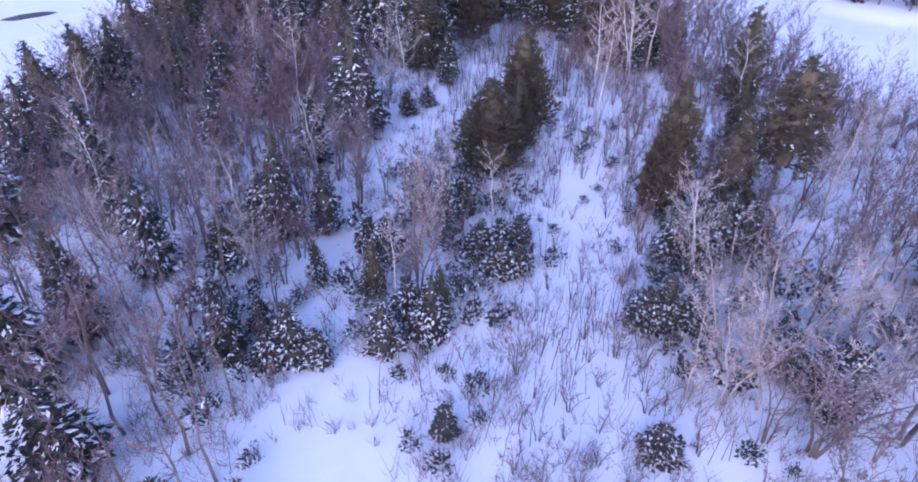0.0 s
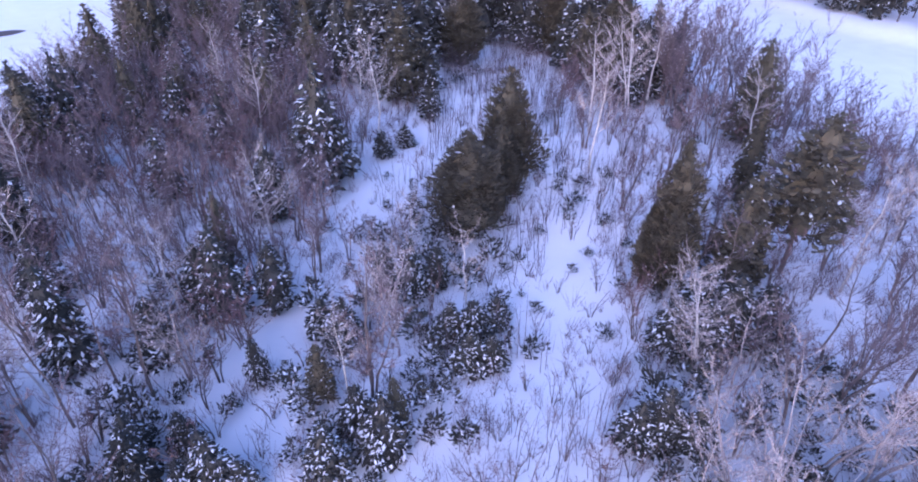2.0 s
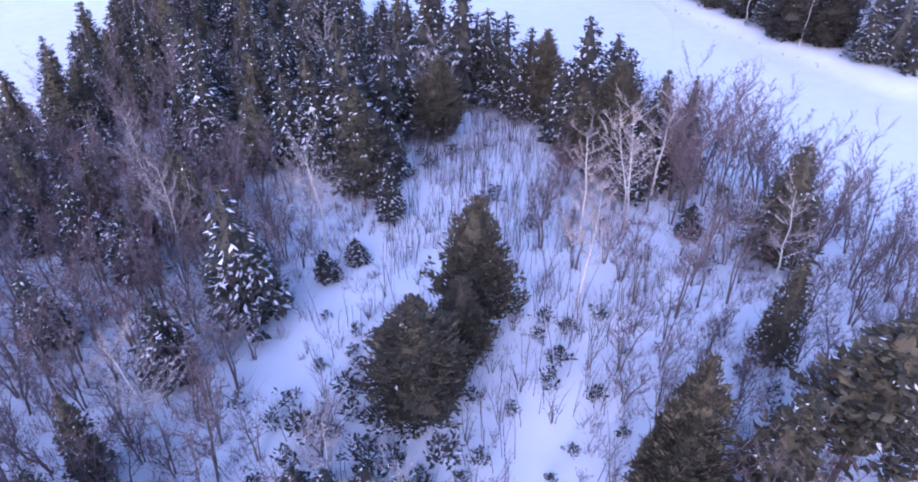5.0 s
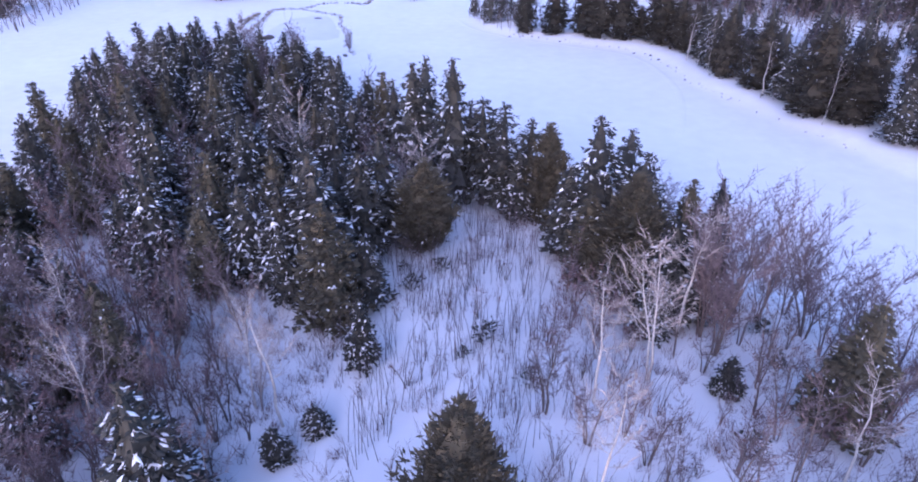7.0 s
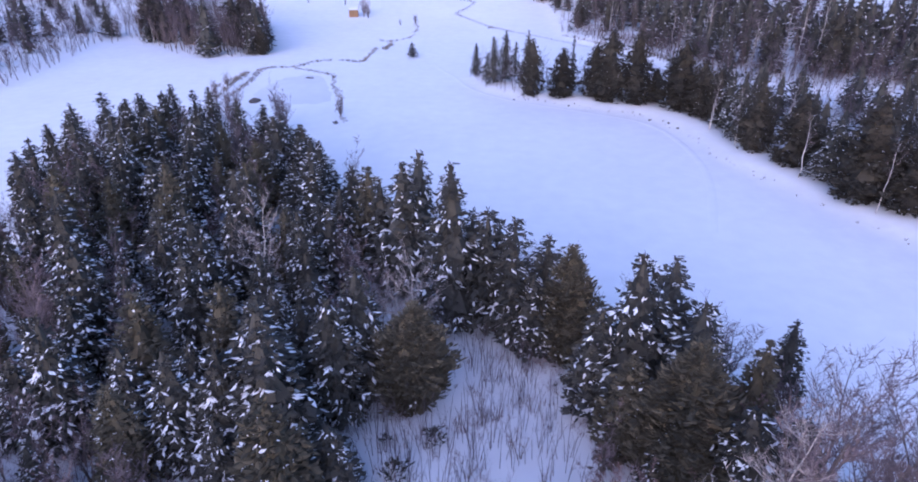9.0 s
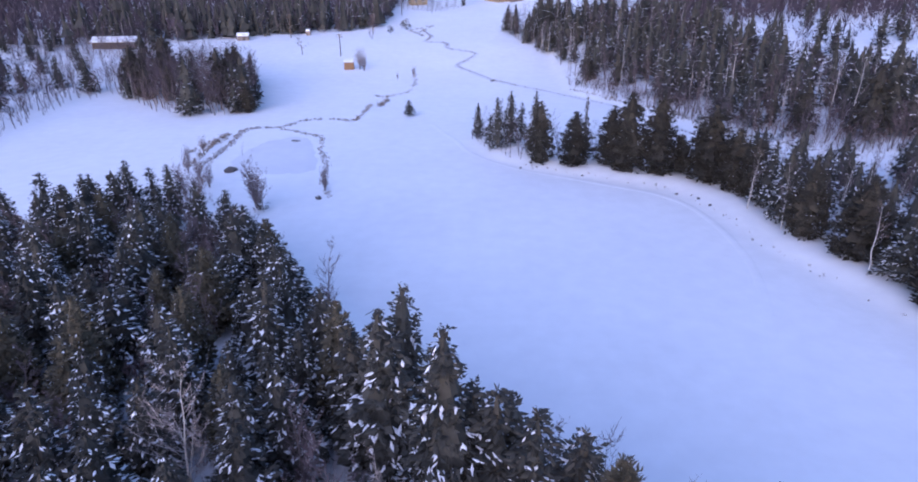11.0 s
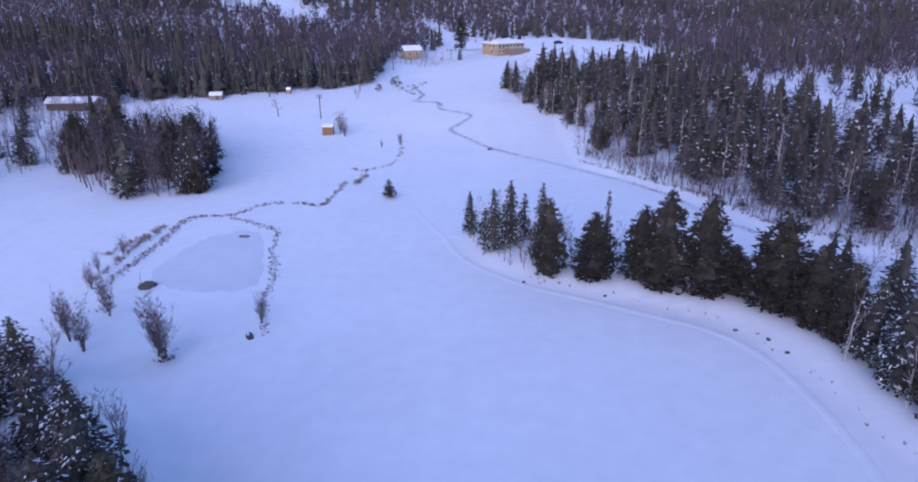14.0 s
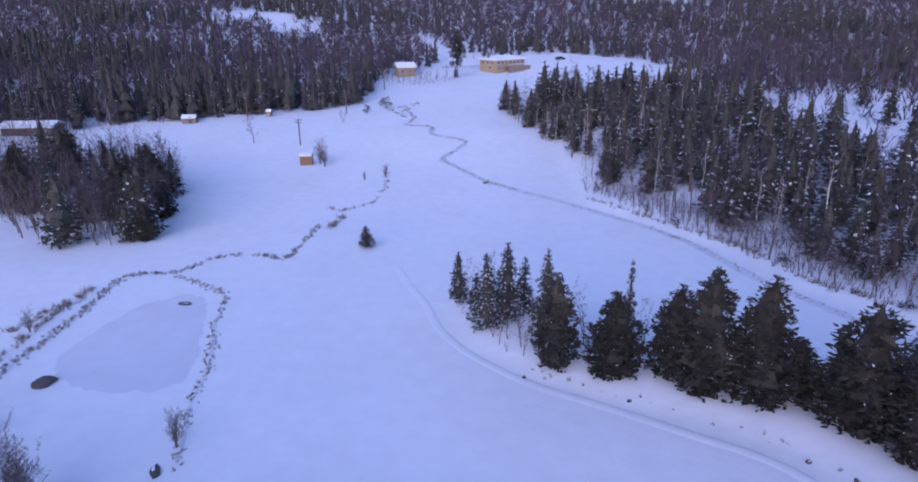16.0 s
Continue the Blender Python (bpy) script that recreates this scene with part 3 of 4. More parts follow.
GLADES = [
    [(-8, 24), (-4, 21), (-1, 14), (-8, 14), (-9, 19)],
    [(-10, 34), (-7, 35), (-6, 29), (-10, 29)],
    [(-7, 37), (-6, 51), (-2, 58), (-3, 62), (-3, 68), (3, 75), (8, 82), (11, 70), (11, 60), (17, 57), (13, 44), (8, 37), (7, 28), (4, 27), (4, 37), (8, 46), (8, 52), (1, 54), (-1, 46), (-4, 38)],
    [(12, 58), (22, 56), (14, 50)], [(20, 32), (26, 35), (23, 29), (19, 29)], [(3, 17), (9, 20), (9, 29), (4, 27)],
]
ISLE = "island forest trees"
thicket = {}
KEY = [
    ("cedar", 5.0, 46.6, 8.7, 1.0), ("cedar", 2.3, 40.6, 6.7, 1.25), ("cedar", 4.3, 43.5, 5.8, 1.1), ("cedar", 13.2, 34.9, 9.4, 0.66), ("cedar", 12.3, 35.4, 5.6, 0.66), ("pine", 20.6, 36.2, 9.9, 0.95), ("olive", 20.6, 43.5, 7.0, 0.6),
    ("olive", 24.6, 52.9, 8.3, 0.9), ("cedar", 16.2, 65.8, 9.6, 1.15), ("olive", 20.2, 68.0, 8.2, 0.9),
    ("snowy", -8.2, 47.0, 9.4, 1), ("snowy", -5.8, 68.0, 9.6, 1), ("snowy", -7.5, 66.5, 8.0, 1), ("spruce", -13.0, 76.0, 8.5, 1), ("spruce", 0.1, 85.0, 11.4, 0.9), ("spruce", 1.0, 88.5, 11.4, 0.9), ("spruce", 3.9, 81.0, 13.0, 0.85), ("thin", 6.5, 80.7, 10.0, 1.2),
    ("thin", 8.3, 79.0, 10.0, 1.2), ("thin", 10.2, 79.5, 8.6, 1.2), ("spruce", 14.6, 70.8, 11.6, 0.85), ("spruce", 17.8, 75.5, 9.6, 0.9), ("spruce", -9.0, 97.5, 8.8, 0.7), ("spruce", -23.5, 117, 7.6, 0.9),
    ("spruce", -43, 106, 6.6, 1), ("spruce", -37, 120, 7.4, 1), ("spruce", -30, 125, 7.4, 1), ("birch", 2.1, 33.1, 5.2, 1), ("grey_birch", -2.3, 30, 6.8, 1), ("birch", -0.9, 34.6, 5.8, 1),
    ("birch", 11.2, 48, 9, 1), ("birch", 12.3, 55, 8.5, 1), ("birch", -4.7, 53.4, 9.0, 1), ("birch", -9.5, 38.3, 7.5, 1), ("birch", -12.9, 31.6, 6.5, 1.2), ("birch", -6.6, 54.7, 7.5, 1), ("birch", 15.9, 57, 9.5, 1.1),
    ("birch", 1.5, 76.5, 8, 1), ("birch", 0.2, 75.8, 7, 1), ("snowy", -16.9, 28.3, 6.6, 0.9), ("olive", -11.9, 36.1, 5.6, 0.75), 
    ("grey_birch", 14, 21, 7, 1.2), ("grey_birch", 16.5, 22.5, 8, 1.2), ("grey_birch", 15.5, 18.5, 7, 1.2), ("birch", 13.2, 28, 6.5, 1.1), ("grey_birch", 18.5, 19.5, 8, 1.2), ("bare", 19, 26, 8, 1), 
    ("fan", 20.2, 61.4, 11.5, 1.0), ("fan", 24.5, 63.1, 10.6, 1.05), ("fan", 27, 61.6, 9.2, 1.1), ("fan", 29.6, 60.7, 8, 1.15), ("fan", 28, 54, 9, 1.0), ("fan", 24, 66, 9, 1.0), ("fan", 27, 64.5, 8.5, 1.0), ("fan", 20.8, 73.2, 7.5, 1.0), ("pole", 12.5, 82, 6.5, 1), ("pole", 9.5, 83.6, 6.5, 1), ("pole", 16.5, 79, 6.0, 1), ("fan", 20.5, 59.5, 9, 1.1), ("birch", 18.5, 61, 9, 1.2), ("spruce", 17.5, 69, 9.5, 1.1), ("spruce", 18.5, 63.8, 7, 1.2), ("olive", 13.8, 68, 7, 1.1), ("spruce", 21, 64.5, 6.0, 1.2), ("spruce", 12.8, 72, 7.5, 1.1), ("spruce", 9.4, 77.6, 6.5, 1.1), ("thin", 7.4, 82.2, 8.5, 1.1), ("thin", 5.2, 83, 9, 1.1), ("spruce", -1.6, 64, 5.5, 1.2), ("spruce", -2.6, 70, 8.5, 1.1), ("red", 13.4, 61, 4, 1.2), ("red", 11.8, 61.6, 3.6, 1.2), ("red", 12.5, 63.6, 4.0, 1.1), ("bare", 11.5, 52, 6.5, 1.2), ("bare", 9.5, 54, 6, 1.2),
    ("birch", -3.4, 26.6, 5.5, 1.1), ("bare", -1.8, 32, 5.5, 1.1), ("snowy", 2.5, 31.0, 2.2, 1.6), ("snowy", 3.6, 31.8, 2.0, 1.6), ("snowy", 1.2, 30.6, 2.4, 1.5),
    # low snowy firs and pale birches round the first clearing
    ("snowy", -7.9, 21.6, 3.8, 1.05), ("snowy", -6.6, 21.4, 2.2, 1.3), ("snowy", -8.9, 21.2, 2.6, 1.2), ("spruce", -10.9, 21.6, 3.8, 1.0), ("snowy", -11.8, 23.0, 2.8, 1.1), ("spruce", -9.9, 23.6, 2.4, 1.1), ("snowy", -1.4, 23.6, 3.8, 1.3), ("olive", -0.9, 24.6, 3.6, 0.7), ("snowy", -2.6, 24.8, 3.0, 1.3), ("olive", -4.6, 26.4, 3.6, 0.8), ("spruce", -3.6, 22.4, 3.2, 1.2),
    ("snowy", 9.4, 24.2, 2.8, 1.4), ("spruce", 10.6, 24.6, 3.2, 1.3), ("snowy", 11.8, 24.0, 2.6, 1.4), ("spruce", -7.7, 27.4, 3.0, 0.9), ("spruce", 13.6, 28.8, 4.2, 1.1), ("spruce", 15.4, 30.4, 4.4, 1.2), ("snowy", 12.6, 30.2, 3.4, 1.3), ("spruce", 17.2, 30.6, 3.8, 1.3), ("spruce", 14.6, 32.0, 3.6, 1.3), ("red", 11.4, 33.0, 3.4, 1.1), ("snowy", 8.4, 16.6, 1.9, 1.8), ("spruce", -0.6, 17.4, 2.2, 1.4),
    ("snowy", 2.2, 28.4, 2.6, 1.5), ("spruce", 3.4, 28.8, 2.0, 1.5), ("spruce", -10.8, 32.2, 6.0, 0.95), ("spruce", -8.2, 33.0, 4.6, 1.1), ("spruce", -11.9, 32.9, 4.4, 1.2), ("spruce", -13.6, 29.8, 3.4, 1.4), ("spruce", -4.2, 30.2, 3.0, 1.3), ("snowy", -5.4, 31.0, 2.4, 1.4), ("spruce", -1.0, 34.0, 3.8, 1.1), ("spruce", -2.4, 34.6, 3.0, 1.2), ("spruce", 0.4, 34.8, 3.0, 1.2),
    ("spruce", 15.4, 21.2, 2.4, 1.7), ("spruce", 17.5, 20.0, 2.8, 1.7), ("spruce", 16.4, 18.6, 2.2, 1.7), ("grey_birch", 10.3, 19.4, 6.2, 1.15), ("grey_birch", 11.8, 19.2, 7.6, 1.15), ("grey_birch", 13.4, 18.8, 7.0, 1.15), ("grey_birch", 12.6, 21.4, 6.8, 1.15), ("grey_birch", 17.6, 21.6, 7.6, 1.15), ("bare", 14.6, 16.4, 7, 1.3), ("bare", 18.6, 17.0, 7.5, 1.3),
    ("grey_birch", 13.2, 28.0, 4.6, 1.2), ("grey_birch", 14.6, 27.0, 5.2, 1.2), ("grey_birch", -11.2, 27.6, 6.4, 1.2), ("grey_birch", -1.2, 29.4, 7.4, 0.9), ("pole", -11.4, 19.2, 8.6, 1), ("pole", -11.1, 16.2, 9.0, 1), ("pole", -14.2, 17.3, 7.4, 1), ("pole", -12.8, 18.0, 8.4, 1), ("pole", -9.6, 15.0, 7.6, 1), ("pole", -13.0, 14.6, 8.4, 1), ("pole", -15.8, 19.4, 8.6, 1),
    ("snowy", -10.2, 50.4, 5.0, 1.2), ("spruce", -4.4, 51.0, 2.4, 1.6), ("snowy", -5.0, 66.2, 9.2, 1.05), ("spruce", -1.0, 57.8, 5.2, 0.8), ("snowy", -2.8, 53.0, 2.0, 1.5), ("grey_birch", -6.3, 54.6, 6.4, 1.2), ("grey_birch", -11.1, 54.9, 5.4, 1.3), ("spruce", 19.8, 55.8, 2.8, 1.4), ("spruce", 16.8, 61.4, 4.2, 1.1), ("spruce", 14.8, 65.0, 4.6, 1.0), ("young", 6.4, 60.2, 1.5, 1.2),
]
for k, x, y, h, w in KEY:
    plant(k, x, y, h, ISLE, w)
plant("cedar", 1.7, 71.6, 7.6, ISLE, 1.2, lean=(0.1, -0.1))
plant("cedar", 11.8, 77.0, 9.2, ISLE, 0.95)
for x, y, h in ((-10.8, 102.5, 7.5), (-13.3, 106.5, 7.2), (-16.6, 111, 7.4), (-20, 115.5, 7.4), (-5.5, 94.5, 7.5)):
    plant("spruce", x, y, h, ISLE, 1.15)
for k, x, y, h, w in [("spruce", -34.5, 50, 7.5, 1), ("olive", -33, 47.5, 7, 1), ("spruce", -31.5, 51.5, 8, 1), ("spruce", -29.5, 53.5, 8, 1), ("olive", -30, 49.5, 7.5, 1), ("spruce", -35, 45, 7, 1), ("spruce", -31, 42, 7, 1), ("snowy", -29.8, 38.6, 6, 1), ("snowy", -21.2, 33.6, 4.2, 1.2), ("snowy", -18.8, 23.4, 4.5, 1.2), ("olive", -19.6, 24.6, 5.5, 0.8)]:
    plant(k, x, y, h, ISLE, w)
WOOD_SOUTH = [(-1, 90), (-1, 76), (-3, 62), (-9, 59), (-13, 66), (-38, 70), (-38, 92)]
WOOD_NORTH = [(-7.3, 102), (-2.5, 91), (-38, 93), (-41, 100), (-46, 117), (-38, 127), (-31, 127), (-24, 121.5), (-16.2, 113)]
fill(WOOD_SOUTH, 2.5, {"spruce": 4.0, "olive": 2.2, "snowy": 1.4, "thin": 0.8, "bare": 4.0, "birch": 0.8}, ISLE, 6.0, 9.6, GLADES, wide=0.95)
fill(WOOD_NORTH, 2.5, {"spruce": 4.5, "olive": 2.2, "snowy": 1.4, "thin": 1.0, "bare": 1.6}, ISLE, 5.2, 8.6, GLADES, wide=1.05)
fill([(-9, 26), (-10, 8), (-14, 8), (-24, 18), (-30, 30), (-16, 34)], 1.6, {"bare": 3, "pole": 6, "red": 2.0, "birch": 0.5, "snowy": 0.5}, ISLE, 5.0, 8.2, GLADES)
fill([(-7, 54), (-9, 59), (-13, 66), (-38, 70), (-34, 53), (-14, 50)], 3.5, {"spruce": 3, "olive": 1.5, "snowy": 2}, ISLE, 4.0, 6.5, GLADES, wide=1.0)
LEFT = [(-6, 52), (-9, 59), (-13, 66), (-40, 70), (-30, 28), (-16, 30), (-9, 26), (-4, 40)]
fill(LEFT, 2.7, {"bare": 4, "pole": 3, "red": 2.5, "spruce": 0.35, "olive": 0.25, "birch": 1.6, "snowy": 0.35}, ISLE, 5.0, 8.4, GLADES)
fill(LEFT, 1.4, {"brushy": 6, "pole": 1, "ruddy": 2.5}, ISLE, 4.0, 6.8, GLADES, joined=thicket)
fill([(9, 50), (17, 50), (14, 68), (11, 66)], 1.8, {"red": 4, "shrub": 3, "bare": 1.5}, ISLE, 4.5, 7)
RIGHT = [(12, 44), (13, 26), (12, 10), (20, 10), (34, 26), (44, 46), (36, 57), (30, 66), (24, 72), (13, 72), (12, 60)]
fill(RIGHT, 2.8, {"bare": 5, "pole": 4, "red": 2.5, "birch": 1.4, "spruce": 0.3, "olive": 0.3}, ISLE, 4.5, 7.8, GLADES)
fill(RIGHT, 1.75, {"brushy": 7, "pole": 1, "ruddy": 2.5}, ISLE, 3.6, 6.4, GLADES, joined=thicket)
fill([(2, 12), (9, 14), (10, 28), (3, 27)], 1.25, {"shrub": 6, "red": 0.8}, ISLE, 4, 6.5, clear=1.1)
fill([(-6, 24), (5, 24), (4, 40), (-7, 42)], 1.2, {"young": 6, "shrub": 2, "bare": 0.5}, ISLE, 4, 10, GLADES)
fill([(8.5, 20), (15, 18), (24, 20), (20, 30), (12, 33), (9, 28)], 1.1, {"young": 5, "shrub": 2}, ISLE, 5, 11)
fill([(-14, 16), (-8, 20), (-9, 30), (-15, 36)], 1.1, {"young": 5, "shrub": 2}, ISLE, 5, 11)
fill([(10, 84), (18, 78), (26, 72), (23, 68), (16, 73), (10, 80)], 1.7, {"bare": 4, "spruce": 1, "shrub": 2}, ISLE, 4, 7)
fill([(-5, 100), (-14.5, 113.5), (-22.5, 123), (-25, 122), (-16.5, 111), (-7, 98)], 2.0, {"bare": 2, "shrub": 4}, ISLE, 3, 6, clear=1.2)
fill([(-10, 14), (18, 14), (13, 48), (-4, 48)], 2.0, {"young": 5, "shrub": 2.5}, ISLE, 3, 6.5, GLADES[:2], clear=1.3)
fill([(-4, 48), (13, 48), (14, 60), (4, 76), (-4, 60)], 3.4, {"young": 2, "shrub": 5}, ISLE, 4, 7, clear=2.2)
fill([(-34, 14), (-8, 10), (-6, 50), (-34, 52)], 2.9, {"young": 5, "shrub": 3}, ISLE, 4, 8, GLADES, clear=1.4)
fill([(13, 12), (40, 12), (40, 52), (14, 70)], 3.2, {"young": 4, "shrub": 3}, ISLE, 4, 8, GLADES, clear=1.4)

east = {}
join("island_thicket", thicket, "thicket of leafless trees between the island spruces")
SHORE = "trees along the wooded spit"
for k, x, y, h, w in [("spruce", 6.0, 167.2, 6.4, 0.7), ("spruce", 9.2, 160.0, 8.6, 0.62), ("spruce", 11.4, 161.0, 9.3, 0.62), ("thin", 13.2, 162.5, 7.0, 0.9), ("spruce", 15.0, 157.0, 10.0, 0.6), ("fir", 15.6, 152.6, 9.6, 0.82), ("fir", 20.8, 151.0, 8.2, 1.2), ("thin", 22.9, 155.0, 9.6, 0.45),
                      ("thin", 8.0, 163.5, 5.0, 1.0), ("bare_far", 7.4, 165.5, 6.0, 0.8), ("bare_far", 10.0, 163.5, 7.5, 0.8), ("bare_far", 12.6, 157.5, 6.0, 0.8), ("bare_far", 19.0, 156, 6.5, 0.9), ("bare_far", 24.2, 154, 6, 0.9),
                      ("fir", 26.0, 150.4, 9.0, 0.85), ("fir", 28.2, 147.9, 11.6, 0.9), ("fir", 31.9, 146.2, 11.6, 0.98), ("fir", 35.6, 147.2, 5.5, 1.3), ("fir", 38.4, 142.8, 10.8, 1.12), ("fir", 40.4, 139.0, 8.5, 1.0),
                      ("fir", 41.6, 135.6, 8.2, 0.95), ("spruce", 42.2, 132.4, 8.4, 1.0), ("birch_far", 39.8, 132.0, 7.5, 1), ("spruce", 42.2, 127.6, 9.4, 0.95), ("birch_far", 41.2, 125.0, 7.5, 1), ("fir", 42.4, 123.0, 9.6, 0.9), ("fir", 45.8, 117.4, 9.0, 1.15), ("birch_far", 44.6, 113.6, 7.5, 1), ("spruce", 47.0, 112.0, 7.6, 1.2), ("fir", 48.4, 107.0, 11.6, 1.15), ("birch_far", 48.2, 103.6, 8, 1), ("fir", 51.6, 103.7, 10.0, 1.1), ("spruce", 53, 97, 8.5, 1.1)]:
    plant(k, x, y, h, SHORE, w)
fill([(40, 146), (42, 134), (44, 121), (47, 113), (51, 104), (54, 97), (54, 91), (60, 88), (74, 84), (72, 142), (58, 147), (46, 150)], 2.5, {"spruce_back": 3.6, "birch_far": 2.4, "bare_far": 4.5, "thin_far": 1}, SHORE, 5.5, 8.4, wide=1.0, joined=east)
fill([(12, 161), (18, 154), (34, 149.5), (46, 148), (36, 153), (22, 158)], 1.8, {"bare_far": 2, "shrub_far": 5}, SHORE, 3, 5.5, joined=east)

fill([(4.8, 169), (7.5, 159.5), (13, 153.5), (17, 157), (10, 169)], 1.2, {"bare_far": 1.5, "shrub_far": 5}, SHORE, 3.0, 5.5, joined=east)
GROVE = "trees of the grove on the frozen shore"
fill([(-64, 192), (-50, 187), (-43, 191), (-45, 203), (-54, 228), (-72, 240), (-92, 236), (-82, 210)], 2.9, {"spruce_far": 0.7, "bare_far": 7, "olive_far": 0.5, "birch_far": 1.0}, GROVE, 6, 12.5)
fill([(-64, 192), (-50, 187), (-43, 191), (-45, 203), (-54, 228), (-72, 240), (-92, 236), (-82, 210)], 1.6, {"bare_far": 7, "shrub_far": 2}, GROVE, 5, 11.5, joined=east)
for k, x, y, h, w in [("fir", -53, 213, 11, 0.9), ("fir", -56, 217, 10, 1.1), ("fir", -50, 208, 8.5, 1.15), ("fir", -47, 203, 7, 1.1), ("fir", -74, 208, 9, 1.1), ("fir", -78, 212, 10.5, 1.1), ("fir", -72, 205.5, 7, 1.1), ("fir", -81, 218, 10.5, 1.1), ("olive_far", -55, 202, 6.5, 1.2), ("olive_far", -58.5, 200, 6, 1.2), ("fir", -66, 204, 8, 1), ("snowy", -63, 210, 8, 1.1)]:
    plant(k, x, y, h, GROVE, w)
plant("spruce_far", -44.6, 193.5, 12, GROVE, 1.0), plant("fir", -43.4, 191.0, 6.5, GROVE, 0.9), plant("spruce_far", -47.5, 196, 10, GROVE, 1.1), plant("spruce_far", -46, 190.5, 6, GROVE, 1.1)
EAST = "trees of the eastern wood"
FRONT = [(15, 292), (19, 271), (28, 247), (32, 224), (37.5, 212), (45, 199), (52, 185), (57, 173), (64, 167), (88, 159), (120, 152), (120, 170), (90, 175), (66, 182), (58, 192), (51, 207), (42, 224), (37, 250), (28, 280)]
BACK = [(25, 300), (28, 280), (37, 250), (42, 224), (51, 207), (58, 192), (66, 182), (90, 175), (140, 168), (150, 190), (104, 205), (90, 225), (84, 262), (66, 292), (46, 298)]
fill(FRONT, 3.7, {"spruce_far": 4.5, "thin_far": 1.0, "birch_far": 3.2, "bare_far": 5.5, "olive_far": 1.4}, EAST, 6.0, 14.0, wide=0.92)
fill(FRONT, 2.6, {"spruce_back": 4.5, "bare_back": 3.5, "birch_far": 1.4}, EAST, 5.0, 9.5, joined=east, wide=1.0)
fill(BACK, 3.3, {"spruce_back": 5.0, "birch_far": 1.0, "bare_back": 3.5}, EAST, 7.5, 13.0, joined=east, wide=1.0)
fill([(28, 218), (38, 199), (46, 184), (51, 171), (60, 160), (100, 150), (110, 158), (110, 164), (68, 171), (59, 176), (53, 187), (46, 201), (37, 215)], 1.2, {"shrub_far": 7, "bare_far": 2.5, "young": 0.4}, EAST, 5, 9, joined=east, clear=1.0)
for x, y, h in ((78, 262, 11), (92, 250, 12), (97, 258, 10), (108, 246, 11), (112, 262, 12), (126, 255, 11), (88, 284, 11), (118, 285, 12), (140, 270, 11), (70, 300, 11), (76, 290, 9)):
    plant("spruce_far", x, y, h, EAST, 0.9)
NORTH = "trees along the northern field edge"
fill([(-114, 256), (-85, 277), (-58, 283), (-33, 295), (-28, 308), (-29, 345), (-36, 345), (-44, 308), (-62, 296), (-90, 290), (-120, 268)], 3.0, {"spruce_back": 1.8, "bare_back": 6, "birch_far": 0.8}, NORTH, 6.0, 10, joined=east)
fill([(-23, 358), (-29, 352), (-26, 340), (-12, 330), (0, 345), (-10, 352)], 1.9, {"bare_far": 3, "shrub_far": 3}, NORTH, 4, 6, keep_out=[[(-26, 346), (-26, 362), (-14, 362), (-14, 346)]])
fill([(-85, 205), (-97, 205), (-130, 252), (-112, 252), (-90, 228)], 2.4, {"shrub_far": 5, "bare_far": 4, "spruce_far": 0.8}, NORTH, 6, 9, joined=east)
fill([(74, 84), (130, 80), (130, 130), (72, 142)], 3.5, {"spruce_back": 5, "bare_back": 3}, SHORE, 6, 9, joined=east)
WESTWOOD = [(-89, 187), (-93, 205), (-90, 214), (-101, 224), (-113, 250), (-125, 262), (-210, 262), (-210, 155), (-86, 156), (-86, 170)]
fill(WESTWOOD, 3.0, {"spruce_back": 2, "bare_back": 7, "shrub_far": 1.5, "birch_far": 0.4}, NORTH, 6, 10, joined=east, wide=1.1)
fill([(-83, 154), (-84, 172), (-86, 186), (-90, 205), (-87, 214), (-98, 223), (-110, 250), (-116, 250), (-104, 226), (-96, 214), (-99, 204), (-95, 186), (-92, 154)], 2.0, {"shrub_far": 5, "bare_far": 4}, NORTH, 5, 9, joined=east)
fill([(-119, 250), (-96, 250), (-94, 258), (-119, 258)], 2.0, {"shrub_far": 1, "bare_far": 6}, NORTH, 6.5, 9, joined=east)
fill([(86, 262), (92, 225), (104, 205), (170, 195), (260, 215), (260, 300), (115, 302), (86, 296)], 7.5, {"shrub_far": 5, "bare_back": 2.5, "spruce_back": 1.0, "birch_far": 0.6}, EAST, 5, 10, joined=east)
fill([(-97, 212), (-84, 210), (-70, 244), (-95, 250)], 1.9, {"shrub_far": 3, "bare_far": 6}, NORTH, 5, 9, joined=east)
fill([(-42, 338), (-24.5, 343), (-24.5, 374), (-42, 374)], 2.6, {"bare_back": 6, "bare_far": 3, "spruce_back": 0.5}, NORTH, 7, 10.5, joined=east)
fill([(-6, 402), (40, 402), (44, 407), (-4, 407)], 3.2, {"shrub_far": 5, "bare_far": 2}, NORTH, 4, 6, joined=east)
join("east_wood", east, "dense wood of spruces and leafless trees")
plant("tall_pine", 1, 350, 17.5, NORTH, 1.0), plant("spruce", 0.2, 349.2, 4.5, NORTH, 0.8), plant("thin", -8.3, 187.5, 3.4, "lone trees on the snowfield", 1.7)
